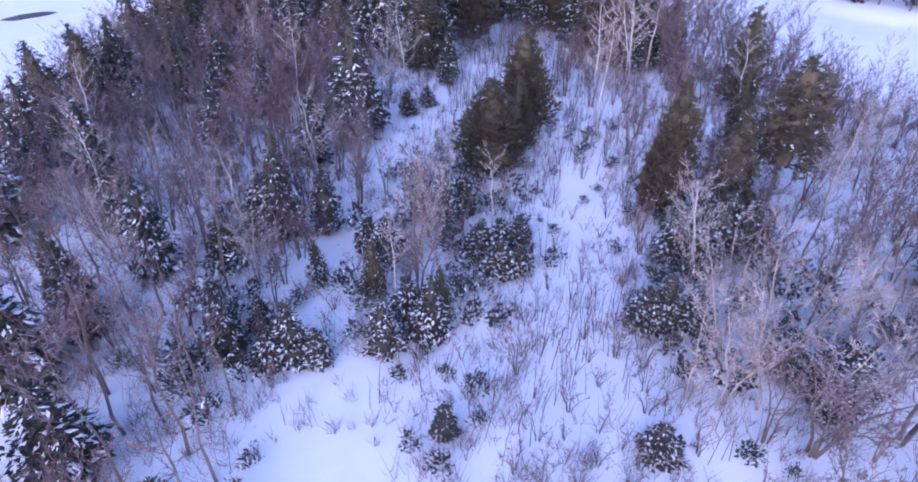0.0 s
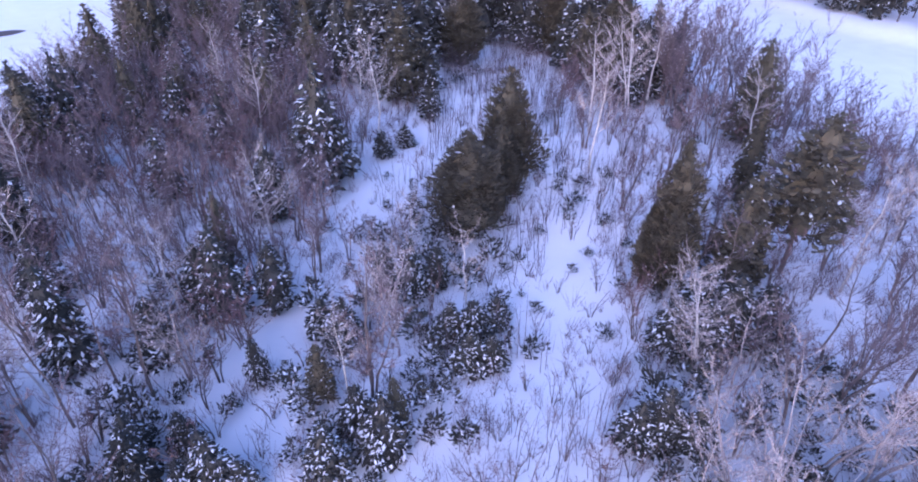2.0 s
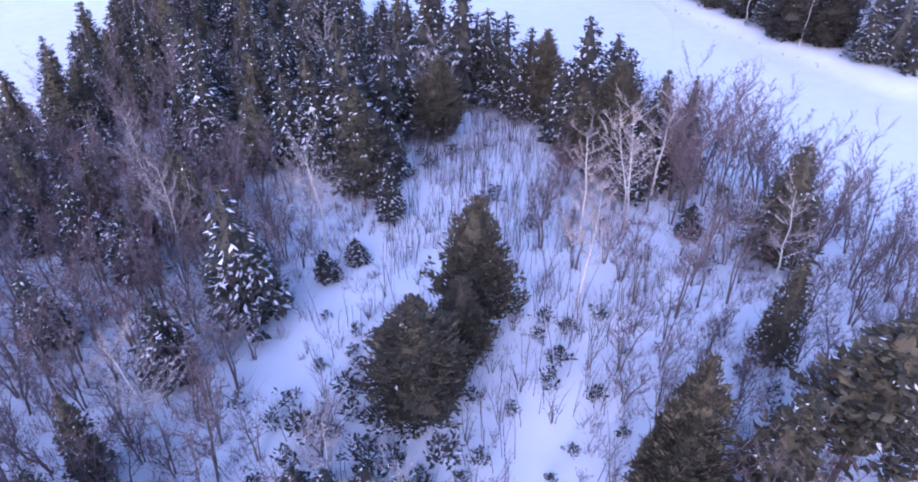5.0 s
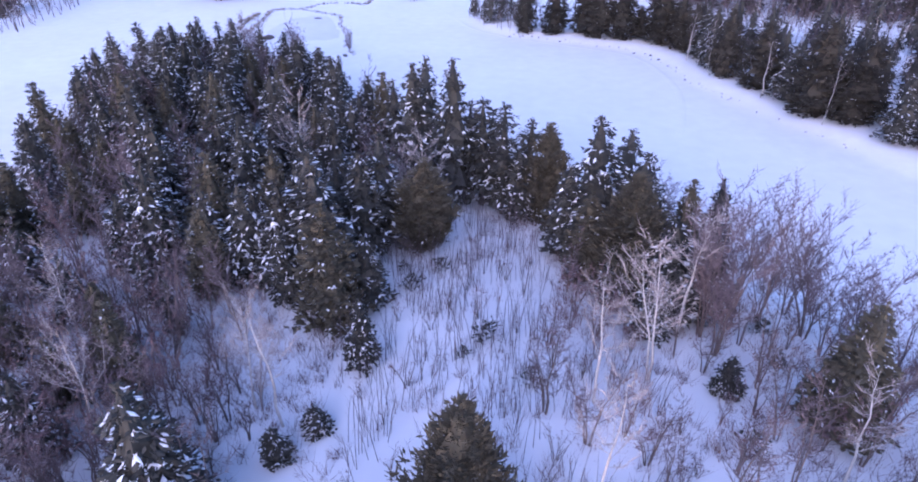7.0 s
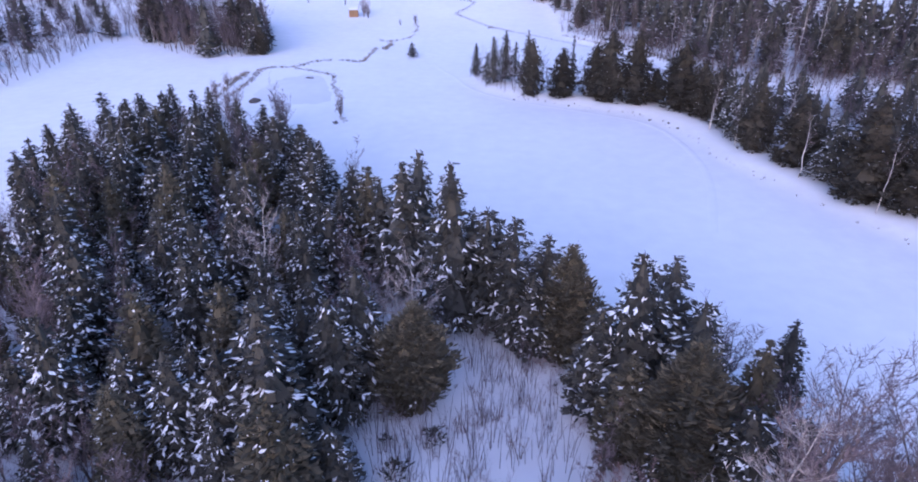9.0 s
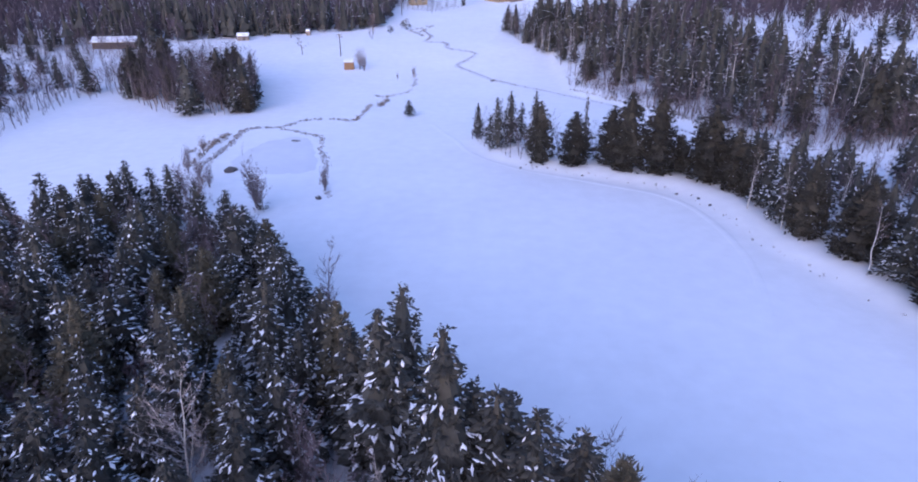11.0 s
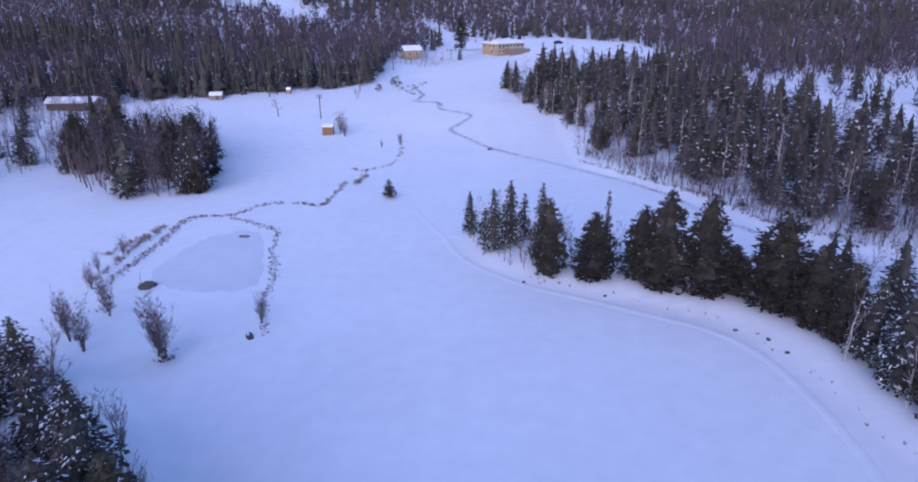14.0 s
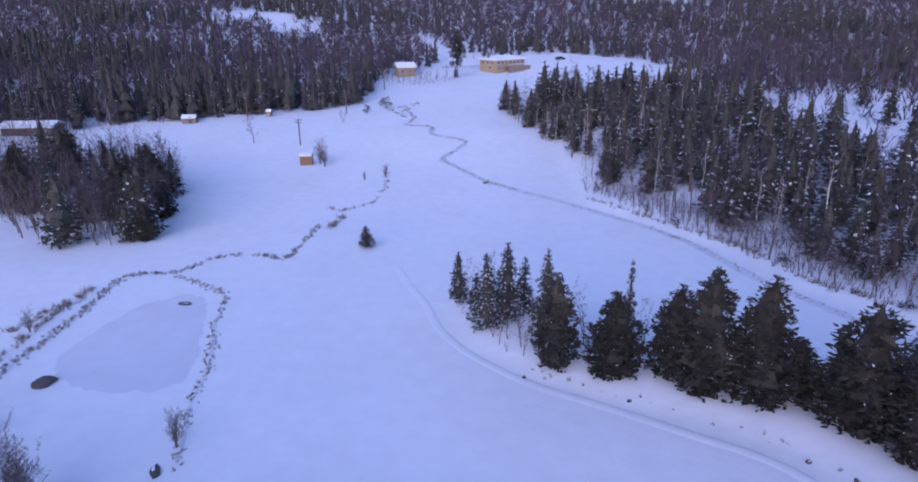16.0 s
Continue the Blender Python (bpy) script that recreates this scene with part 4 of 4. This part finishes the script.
for k, x, y, h in [("bare_far", -47, 254, 7), ("bush", -27, 238, 6), ("bush", -25.5, 236, 5), ("bush", -23.4, 133.6, 7.0), ("bush", -22.9, 133.2, 6), ("young", -22.2, 132.4, 1.6), ("bush", -15.9, 140.5, 3.8), ("bush", -11, 228, 3), ("bush", -15, 226, 2), ("young", -24, 285, 3), ("young", -19, 292, 4), ("shrub_far", -29, 275, 4), ("bush", -31.4, 134.5, 5.5), ("bush", -33, 142, 4), ("bush", -36, 139, 4.5), ("bush", -36, 146, 3.5), ("bush", -39, 149, 3.5), ("bush", -41, 154, 3), ("bush", -41, 160, 3), ("bush", -34, 136.5, 5)]:
    plant(k, x, y, h, "lone trees on the snowfield")
for k, x, y, h in [("spruce_far", 17, 289, 9), ("spruce_far", 19, 282, 10), ("bare_far", 21, 276, 8), ("spruce_far", 22.5, 271, 8.5), ("birch_far", 24, 266, 9), ("bare_far", 26, 260, 8), ("spruce_far", 27, 255, 9), ("bare_far", 23, 282, 8), ("spruce_far", 24.5, 276, 10)]:
    plant(k, x, y, h, EAST)
for protos in KIND.values():
    for ob, _ in protos:
        for o in (*ob.children_recursive, ob):
            bpy.data.objects.remove(o)


# ---- far woods ----
def far_woods():
    r = random.Random(9)
    con, leafless, flecks, trunks = Buf(), Buf(), Buf(), Buf()
    field = [(-24, 300), (-24, 358), (-15, 366), (-9, 395), (-27, 462), (-24, 478), (-2, 424), (14, 408), (40, 410), (60, 402), (74, 388), (84, 360), (84, 312), (66, 296), (44, 300), (20, 296)]
    clearings = [[(84, 270), (90, 225), (104, 205), (170, 195), (280, 215), (280, 296), (115, 300), (90, 298)], [(-165, 525), (-172, 588), (-130, 588), (-114, 556), (-88, 534), (-80, 484), (-104, 474), (-126, 520)], [(118, 610), (112, 700), (190, 700), (186, 610)]]
    y = 236.0
    while y < 1000:
        step = 3.1 + max(0, y - 290) * 0.0085
        half = 0.82 * (y - 60) + 20
        x = -half
        while x < half:
            px, py = x + r.uniform(-0.9, 0.9) * step, y + r.uniform(-0.9, 0.9) * step
            x += step
            line = 256 + 0.35 * (px + 114) if px < -28 else (350 if px < -20 else 300)
            wood = py > line + 8 if px < 0 else (py > 300 + 0 * px if px < 60 else py > 228)
            if px > 60 and py < 262 and px < 150:
                wood = False
            if not wood or inside(field, px + 3 * noise.noise((px * 0.1, py * 0.1, 5)), py) or r.random() < 0.9 and any(inside(c, px + 9 * noise.noise((px * 0.06, py * 0.06, 5)), py + 14 * noise.noise((px * 0.06, py * 0.06, 8))) for c in clearings) or (px > 15 and py < 345 and px < 60 and py < 330):
                continue
            z = height(px, py)
            patch = noise.noise((px * 0.012, py * 0.012, 4.0))
            hh = r.uniform(4.5, 9.5)
            if r.random() < (0.22 if px < 40 else 0.12) + 0.9 * patch:
                n = 6
                hh *= r.uniform(0.95, 1.6)
                fat = r.uniform(0.15, 0.25)
                for f in range(r.choice((0, 1, 2, 3))):
                    a, k = r.uniform(0, 6.28), r.uniform(0.3, 0.8)
                    q = hh * 0.22 * (1 - k)
                    flecks.lump(v3(px + q * math.cos(a), py + q * math.sin(a), z + hh * k), 0.24 + 0.0003 * y, 0.24, 0.14)
                for k in range(4):
                    z0, rr = z + hh * (0.08 + 0.22 * k), hh * fat * (1 - k / 4.5) * r.uniform(0.75, 1.25)
                    m = len(con.v)
                    top = v3(px, py, z0 + hh * 0.30)
                    for j in range(n):
                        a = 6.283 * j / n + k
                        q = rr * r.uniform(0.5, 1.35)
                        con.v.append(v3(px + q * math.cos(a), py + q * math.sin(a), z0 + r.uniform(-0.6, 0.3)))
                    con.v.append(top)
                    con.f += [(m + j, m + (j + 1) % n, m + n) for j in range(n)]
            else:
                b = v3(px, py, z)
                (trunks if r.random() < 0.22 else leafless).spike(b, b + v3(r.uniform(-0.6, 0.6), r.uniform(-0.6, 0.6), hh * 1.1), 0.08 + 0.0001 * y)
                for j in range(12):
                    a, s0, q = r.uniform(0, 6.28), r.uniform(0.0, 0.75), r.uniform(0.2, 1.0) * step * 0.55
                    p = b + v3(math.cos(a) * q * 0.5, math.sin(a) * q * 0.5, hh * s0)
                    leafless.spike(p, p + v3(math.cos(a) * q, math.sin(a) * q, hh * r.uniform(0.15, 0.4)), 0.10 + 0.00035 * y)
        y += step
    tagged(new("far_conifers", con.mesh("far_conifers", NEEDLE)), "distant dark conifer woods on rising ground", "woods", kind="stuff")
    tagged(new("far_snow", flecks.mesh("far_snow", FRESH)), "flecks of snow on distant conifers", "snow", kind="stuff")
    tagged(new("far_birch_trunks", trunks.mesh("far_birch_trunks", PALE)), "pale trunks of distant birches", "woods", kind="stuff")
    tagged(new("far_bare_trees", leafless.mesh("far_bare_trees", FARTWIG)), "distant leafless grey woods on rising ground", "woods", kind="stuff")


far_woods()


# ---- undergrowth ----
def on_isle(x, y, margin=0.6):
    return depth(ISLAND, x, y) > margin


def undergrowth():
    r = random.Random(21)
    stems, brush = Buf(), Buf()
    for _ in range(3800):
        x, y = r.uniform(-4, 16), r.uniform(16, 82)
        if not (any(inside(g, x, y) for g in GLADES) or r.random() < 0.35) or not on_isle(x, y) or noise.noise((x * 0.2, y * 0.2, 9)) < -0.12:
            continue
        b = v3(x, y, height(x, y) - 0.1)
        if y < 50 and r.random() < 0.45:
            continue
        hh = r.uniform(1.4, 3.8)
        a = r.uniform(0, 6.28)
        d = v3(math.cos(a), math.sin(a), 0) * hh * r.uniform(0.05, 0.3)
        m = b + d * 0.35 + v3(0, 0, hh * 0.5)
        tip = b + d + v3(0, 0, hh)
        stems.tube([b, m, tip], [0.022, 0.016, 0.004], 3, False)
        for j in range(3):
            q = m.lerp(tip, r.uniform(0, 0.7))
            stems.spike(q, q + v3(r.uniform(-0.4, 0.4), r.uniform(-0.4, 0.4), r.uniform(0.3, 0.8)), 0.009)
    for _ in range(8600):
        x, y = r.uniform(-34, 40), r.uniform(11, 90)
        if abs(x) > 0.85 * y + 6:
            continue
        g = any(inside(q, x, y) for q in GLADES)
        if not on_isle(x, y) or (g and r.random() < 0.6) or noise.noise((x * 0.17, y * 0.17, 2)) < -0.3:
            continue
        b = v3(x, y, height(x, y))
        sz = r.uniform(0.3, 1.3)
        for j in range(11):
            o = b + v3(r.uniform(-0.4, 0.4), r.uniform(-0.4, 0.4), -0.05) * sz
            brush.spike(o, o + v3(r.uniform(-0.7, 0.7), r.uniform(-0.7, 0.7), r.uniform(0.5, 1.5)) * sz, 0.013)
    tagged(new("sapling_stems", stems.mesh("sapling_stems", STEM)), "thin leafless saplings standing in the snowy glade", "saplings", kind="stuff")
    tagged(new("brush", brush.mesh("brush", REDTWIG)), "low twiggy brush poking through the snow", "brush", kind="stuff")


undergrowth()


# ---- pond, creeks and track ----
def ribbon(name, line, width, material, label, lift=0.03, jag=0.0, profile=None, seed=1):
    """A strip that follows the ground along a line, with an uneven edge."""
    r = random.Random(seed)
    pts = []
    for (ax, ay), (bx, by) in zip(line, line[1:]):
        n = max(1, int(math.hypot(bx - ax, by - ay) / 0.9))
        pts += [(ax + (bx - ax) * k / n, ay + (by - ay) * k / n) for k in range(n)]
    pts.append(line[-1])
    for _ in range(8):
        pts = [pts[0]] + [((pts[i - 1][0] + 2 * pts[i][0] + pts[i + 1][0]) / 4, (pts[i - 1][1] + 2 * pts[i][1] + pts[i + 1][1]) / 4) for i in range(1, len(pts) - 1)] + [pts[-1]]
    prof = profile or [(-1, 0), (-0.4, 0.02), (0.4, 0.02), (1, 0)]
    buf = Buf()
    for i, (x, y) in enumerate(pts):
        (ax, ay), (bx, by) = pts[max(i - 1, 0)], pts[min(i + 1, len(pts) - 1)]
        l = math.hypot(bx - ax, by - ay) or 1
        nx_, ny_ = -(by - ay) / l, (bx - ax) / l
        w = width * (1 + r.uniform(-jag, jag))
        o = r.uniform(-jag, jag) * width * 0.4
        for u, dz in prof:
            px, py = x + nx_ * (u * w + o), y + ny_ * (u * w + o)
            buf.v.append(v3(px, py, height(px, py) + lift + dz))
    k = len(prof)
    buf.f = [(i * k + j, i * k + j + 1, (i + 1) * k + j + 1, (i + 1) * k + j) for i in range(len(pts) - 1) for j in range(k - 1)]
    tagged(new(name, buf.mesh(name, material, True)), label, "track" if "track" in name else "creek", kind="structure")
    return pts


TRACK = [(-3, 180), (-0.4, 172.7), (2.2, 167.5), (3.6, 161.4), (7.2, 155.6), (12.7, 150.2), (17.7, 147.4), (22.2, 144.8), (26.2, 142.1), (30.3, 140), (33.6, 135.6), (34.7, 130.6), (35.2, 124.6), (35, 118), (33.5, 111), (30, 100)]
ribbon("snow_track", TRACK, 0.5, SNOW, "packed snowmobile track winding along the shore", 0.02, 0.08, [(-1.2, -0.04), (-0.7, 0.03), (0, 0.0), (0.7, 0.05), (1.2, -0.04)])
WEST = [(-34, 143), (-37, 147.5), (-38.6, 152.5), (-38.1, 156.5), (-38.3, 161.8), (-38.1, 167.3), (-39.3, 172.6), (-39.5, 177), (-35.5, 177.2), (-32.3, 176.6), (-31.7, 179.8), (-29.2, 184), (-23.5, 184.9), (-18.9, 181.8), (-18.8, 188.2), (-18.1, 198.4)]
LOOP = [(-32.3, 176.6), (-27, 173.2), (-23.4, 170.8), (-21.8, 167.4), (-21.8, 163.4), (-20.2, 158.5), (-18.7, 154.8), (-17.5, 149.4), (-17.7, 146.5), (-15.4, 140.8), (-15, 138.4)]
NE = [(-13, 290), (-9, 280), (-11.4, 269.8), (-3.5, 269.6), (-3.6, 260), (1.7, 257.6), (6.1, 255.2), (4.8, 250.7), (-0.4, 241), (3.8, 235.4), (10, 225.1), (23.9, 211.7), (35.5, 198.1), (40.3, 189.5), (44.6, 174.8), (48.4, 167.7), (52.9, 157.8), (70, 150)]
MID = [(-18.9, 208.5), (-15.3, 206.7), (-10.9, 212), (-9.7, 221.4), (-12, 237.7)]


def bank(line, n, seed, size):
    r = random.Random(seed)
    for _ in range(n):
        i = r.randrange(len(line) - 1)
        k = r.random()
        x = line[i][0] + (line[i + 1][0] - line[i][0]) * k + r.gauss(0, 0.35)
        y = line[i][1] + (line[i + 1][1] - line[i][1]) * k + r.gauss(0, 0.35)
        if noise.noise((x * 0.5, y * 0.5, seed)) < -0.35:
            continue
        b = v3(x, y, height(x, y) - 0.03)
        s = size * r.uniform(0.5, 1.4)
        for j in range(10):
            o = b + v3(r.uniform(-0.3, 0.3), r.uniform(-0.3, 0.3), 0) * s
            tufts.spike(o, o + v3(r.uniform(-0.5, 0.5), r.uniform(-0.5, 0.5), r.uniform(0.4, 1.1)) * s, 0.022)


tufts = Buf()
for i, (line, wd, n, sz) in enumerate(((WEST, 0.28, 560, 0.40), (LOOP, 0.16, 280, 0.30), (NE, 0.8, 460, 0.34))):
    fine_line = ribbon("creek", line, wd, ICE, "narrow half-frozen creek winding over the snowfield", 0.02, 0.25 if wd > 0.5 else 0.8, seed=i)
    bank([p for p in fine_line if p[0] < 16], n, 40 + i, sz)
# Small tufts here stand in for the dark shadow line of the bank step.
bank([p for p in NE if p[0] > 8], 320, 56, 0.24)
bank(MID, 90, 50, 0.45)
bank([(-40, 150), (-41, 160), (-41, 172), (-43, 160)], 160, 51, 0.7)
bank([(-16, 197), (-15, 203)], 40, 52, 0.8)
bank([(13, 152), (20, 148), (27, 145), (34, 140.5), (37, 131), (38.5, 121), (42, 113), (45.5, 104), (49, 97)], 60, 53, 0.35)
bank([(29, 212), (39, 198), (47, 185), (51, 172), (60, 162)], 160, 54, 0.8)
bank([(-12, 280), (-18, 290), (-10, 300), (-14, 286)], 80, 55, 0.6)
tagged(new("bank_grass", tufts.mesh("bank_grass", REED)), "dry grass and twigs along creek banks, with tufts imitating bank shadow", "grass", kind="stuff")


def pond_ice():
    outline = [(-34.5, 154), (-34, 161), (-32, 167.3), (-28, 170.3), (-25, 169), (-23.3, 164.2), (-21.8, 159.5), (-20.2, 155), (-19.6, 150.6), (-22.3, 148.4), (-28.3, 148.8), (-32, 150.5)]
    cx, cy = -28, 159.5
    r = random.Random(3)
    buf = Buf()
    buf.v.append(v3(cx, cy, height(cx, cy) + 0.035))
    for i in range(72):
        k = i / 72 * len(outline)
        (ax, ay), (bx, by) = outline[int(k)], outline[(int(k) + 1) % len(outline)]
        x, y = ax + (bx - ax) * (k % 1), ay + (by - ay) * (k % 1)
        w = 1 + r.uniform(-0.04, 0.04)
        x, y = cx + (x - cx) * w, cy + (y - cy) * w
        buf.v.append(v3(x, y, height(x, y) + 0.02))
    buf.f = [(0, 1 + i, 1 + (i + 1) % 72) for i in range(72)]
    tagged(new("pond_ice", buf.mesh("pond_ice", ICE)), "grey wind-swept ice of a small pond", "ice", kind="structure")


pond_ice()


def rock(x, y, sx, sy, sz, seed, snow=True):
    random.seed(seed)
    bm = bmesh.new()
    bmesh.ops.create_icosphere(bm, subdivisions=2, radius=1)
    for v in bm.verts:
        v.co *= 1 + 0.35 * noise.noise(v.co * 1.7 + Vector((seed, 0, 0)))
        v.co = Vector((v.co.x * sx, v.co.y * sy, v.co.z * sz))
    me = bpy.data.meshes.new("rock")
    bm.to_mesh(me)
    bm.free()
    me.materials.append(ROCK)
    ob = new("rock", me)
    ob.location = (x, y, height(x, y) + sz * 0.25)
    ob.rotation_euler = (0, 0, seed)
    tagged(ob, "dark boulder, or flat boulder shape standing in for water, in the snow", "rock", "boulders on the ice")
    if snow:
        cap = Buf()
        cap.lump(v3(0.1 * sx, 0.2 * sy, sz * 0.75), sx * 0.7, sy * 0.6, sz * 0.35)
        part("snow", cap, FRESH, ob, "cap of snow")


rock(-32.6, 149.6, 1.1, 0.75, 0.6, 1, False)
rock(-16.2, 137.6, 0.8, 0.4, 0.22, 2)
rock(-27, 167.5, 1.0, 0.5, 0.15, 3)
rock(10, 224, 0.8, 0.3, 0.25, 4, False)
# Wide flat boulder shape added in place of a dark patch of water.
rock(-59, 88.7, 3.0, 1.2, 0.25, 7, False)
rock(22.6, 83.5, 0.25, 0.2, 0.2, 5, False)
rock(23.4, 83.2, 0.2, 0.2, 0.18, 6, False)
for i, (x, y) in enumerate([(33.2, 139.3), (35.5, 137), (36.2, 134.5), (21.5, 147.3), (12.5, 151.2)]):
    rock(x, y, 0.25, 0.2, 0.2, 10 + i)


# ---- buildings ----
def house(name, label, x, y, turn, length, width, wall_h, rise, wall_mat, windows_front=(), windows_side=(), door=None, storeys=(1.0,), hip=False, eave=0.5):
    """A house with walls, snow-covered roof, and windows. The front faces local -y, the side local -x."""
    ob = root(name, label, "house" if length > 4 else "shed")
    ob.location = (x, y, height(x, y) - 0.3)
    ob.rotation_euler = (0, 0, radians(turn))
    hx, hy = length / 2, width / 2
    b = Buf()
    b.box(-hx, -hy, -1.0, hx, hy, wall_h)
    part("wall", b, wall_mat, ob)
    e = eave
    for nm, mat_, z0, th, g in (("roof", DECK, wall_h, 0.12, e), ("roof_snow", FRESH, wall_h + 0.125, 0.32, e - 0.06)):
        b = Buf()
        n = 0
        inx = hy * 0.9 if hip else 0.0
        low = [(-hx - g, -hy - g), (hx + g, -hy - g), (hx + g, hy + g), (-hx - g, hy + g)]
        for dz in (0, th):
            b.v += [v3(px, py, z0 + dz) for px, py in low]
            b.v += [v3(-hx - g + inx, 0, z0 + dz + rise), v3(hx + g - inx, 0, z0 + dz + rise)]
        b.f += [(6, 7, 11, 10), (8, 9, 10, 11), (7, 8, 11), (9, 6, 10), (1, 0, 4, 5), (3, 2, 5, 4), (2, 1, 5), (0, 3, 4)]
        b.f += [(0, 1, 7, 6), (1, 2, 8, 7), (2, 3, 9, 8), (3, 0, 6, 9)]
        part(nm, b, mat_, ob, "thick cover of snow" if nm == "roof_snow" else "")

    def window(cx, cz, w, h, front):
        f, p = Buf(), Buf()
        for buf, gw, d in ((f, 0.12, 0.05), (p, 0.0, 0.07)):
            if front:
                buf.box(cx - w / 2 - gw, -hy - d, cz - h / 2 - gw, cx + w / 2 + gw, -hy + 0.02, cz + h / 2 + gw)
            else:
                buf.box(-hx - d, cx - w / 2 - gw, cz - h / 2 - gw, -hx + 0.02, cx + w / 2 + gw, cz + h / 2 + gw)
        fr = part("window", f, TRIM, ob)
        part("pane", p, GLASS, fr)

    for cx, cz, w, h in windows_front:
        window(cx, cz, w, h, True)
    for cx, cz, w, h in windows_side:
        window(cx, cz, w, h, False)
    if door:
        b = Buf()
        b.box(door - 0.45, -hy - 0.05, 0.1, door + 0.45, -hy + 0.02, 2.15)
        part("door", b, POLE, ob)
    return ob


lodge = house("lodge", "tan two-storey lodge with a snow-covered roof", 18.8, 367.5, 40, 15.5, 10, 4.5, 1.5, TAN,
              [(-6.5 + 2.1 * i, 1.5, 1.1, 0.9) for i in range(2)] + [(-6.5 + 2.1 * i, 3.6, 1.1, 1.1) for i in range(7)],
              [(-3 + 3 * i, 3.6, 1.2, 1.0) for i in range(3)] + [(-1.5, 1.6, 1.6, 0.9)], hip=True)
b = Buf()
b.box(-3.5, -8.0, 1.9, 8.6, -5.06, 2.2)
deck = part("deck", b, DECK, lodge, "raised wooden deck")
b = Buf()
b.box(-3.4, -7.9, -0.8, 8.5, -7.7, 1.9)
part("deck_skirt", b, DECK, lodge, "dark boarded skirt under the deck")
for i in range(9):
    b = Buf()
    b.box(-3.45 + 1.49 * i, -7.98, 2.2, -3.35 + 1.49 * i, -7.88, 3.1)
    part("post", b, TRIM, lodge)
b = Buf()
b.box(-3.5, -8.0, 3.1, 8.6, -7.86, 3.2)
part("rail", b, TRIM, lodge)
b = Buf()
b.box(-7.0, 0.6, 4.8, -6.2, 1.4, 7.0)
part("chimney", b, DECK, lodge)
house("cottage", "small tan cottage with a snowy gable roof", -20, 355, 20, 7.0, 6.0, 3.4, 1.7, TAN, [(-1.6, 2.1, 1.0, 1.0), (1.6, 2.1, 1.0, 1.0)], [(0, 2.1, 1.0, 1.0)], door=0.0)
house("board_cabin", "small orange board cabin on the snowfield", -30, 238, 5, 2.6, 2.2, 2.1, 0.45, ORANGE, [], door=None, eave=0.12)
house("barn", "long low barn with a snow-covered roof", -108, 262, 4, 13, 5.5, 2.0, 1.2, POLE, [], door=4.8)
house("white_shed", "tiny pale shed at the field edge", -52, 283, 0, 1.3, 1.2, 1.5, 0.4, DECK, door=0.0, eave=0.15)
house("low_shed", "low dark shed under deep snow", -72, 275, 10, 3.6, 2.4, 1.5, 0.7, DECK, door=0.4, eave=0.2)


def utility_pole(x, y, h):
    ob = root("utility_pole", "weathered wooden utility pole with a crossarm", "pole", "utility poles")
    ob.location = (x, y, height(x, y))
    b = Buf()
    b.tube([v3(0, 0, -0.4), v3(0, 0, h / 2), v3(0, 0, h)], [0.16, 0.14, 0.11], 8)
    part("pole", b, POLE, ob)
    for dz in (0.3, 0.9):
        b = Buf()
        b.box(-0.9, -0.06, h - dz - 0.07, 0.9, 0.06, h - dz + 0.07)
        arm = part("crossarm", b, POLE, ob)
        for dx in (-0.75, 0.75):
            b = Buf()
            b.tube([v3(dx, 0, h - dz + 0.07), v3(dx, 0, h - dz + 0.22)], [0.05, 0.035], 6)
            part("insulator", b, METAL, arm)


for x, y, h in ((-35, 252, 6.5), (-57, 279, 7.5), (-30, 286, 6.5), (-24, 325, 7.5)):
    utility_pole(x, y, h)


def car(x, y, turn):
    ob = root("car", "dark car parked on the snowy drive", "car")
    ob.location, ob.rotation_euler = (x, y, height(x, y)), (0, 0, radians(turn))
    b = Buf()
    b.prism([(-2.1, 0.3), (2.1, 0.3), (2.15, 0.75), (1.2, 0.9), (0.7, 1.4), (-1.2, 1.42), (-1.9, 0.95), (-2.15, 0.8)], -0.85, 0.85)
    part("body", b, PAINT, ob)
    b = Buf()
    b.prism([(-1.15, 1.43), (0.65, 1.41), (0.6, 1.56), (-1.1, 1.58)], -0.8, 0.8)
    part("snow", b, FRESH, ob, "snow on the roof")
    b = Buf()
    b.prism([(-1.5, 0.98), (1.0, 0.95), (0.6, 1.34), (-1.1, 1.36)], -0.87, 0.87)
    part("window", b, GLASS, ob)
    for sx in (-1.35, 1.35):
        for sy in (-0.85, 0.85):
            b = Buf()
            b.tube([v3(sx, sy - 0.1, 0.32), v3(sx, sy + 0.1, 0.32)], [0.33, 0.33], 12)
            part("wheel", b, RUBBER, ob)


car(45, 388, 15)
ob = root("rail_fence", "dark wooden rail fence beside the lodge", "fence")
for i in range(9):
    b = Buf()
    x, y = -6 + 1.9 * i, 373 + 0.1 * i
    z = height(x, y)
    b.box(x - 0.07, y - 0.07, z - 0.3, x + 0.07, y + 0.07, z + 1.2)
    part("post", b, POLE, ob)
    if i < 8:
        for dz in (0.5, 1.0):
            b = Buf()
            b.box(x + 0.08, y - 0.04, z + dz - 0.06, x + 1.82, y + 0.04, z + dz + 0.06)
            part("rail", b, POLE, ob)
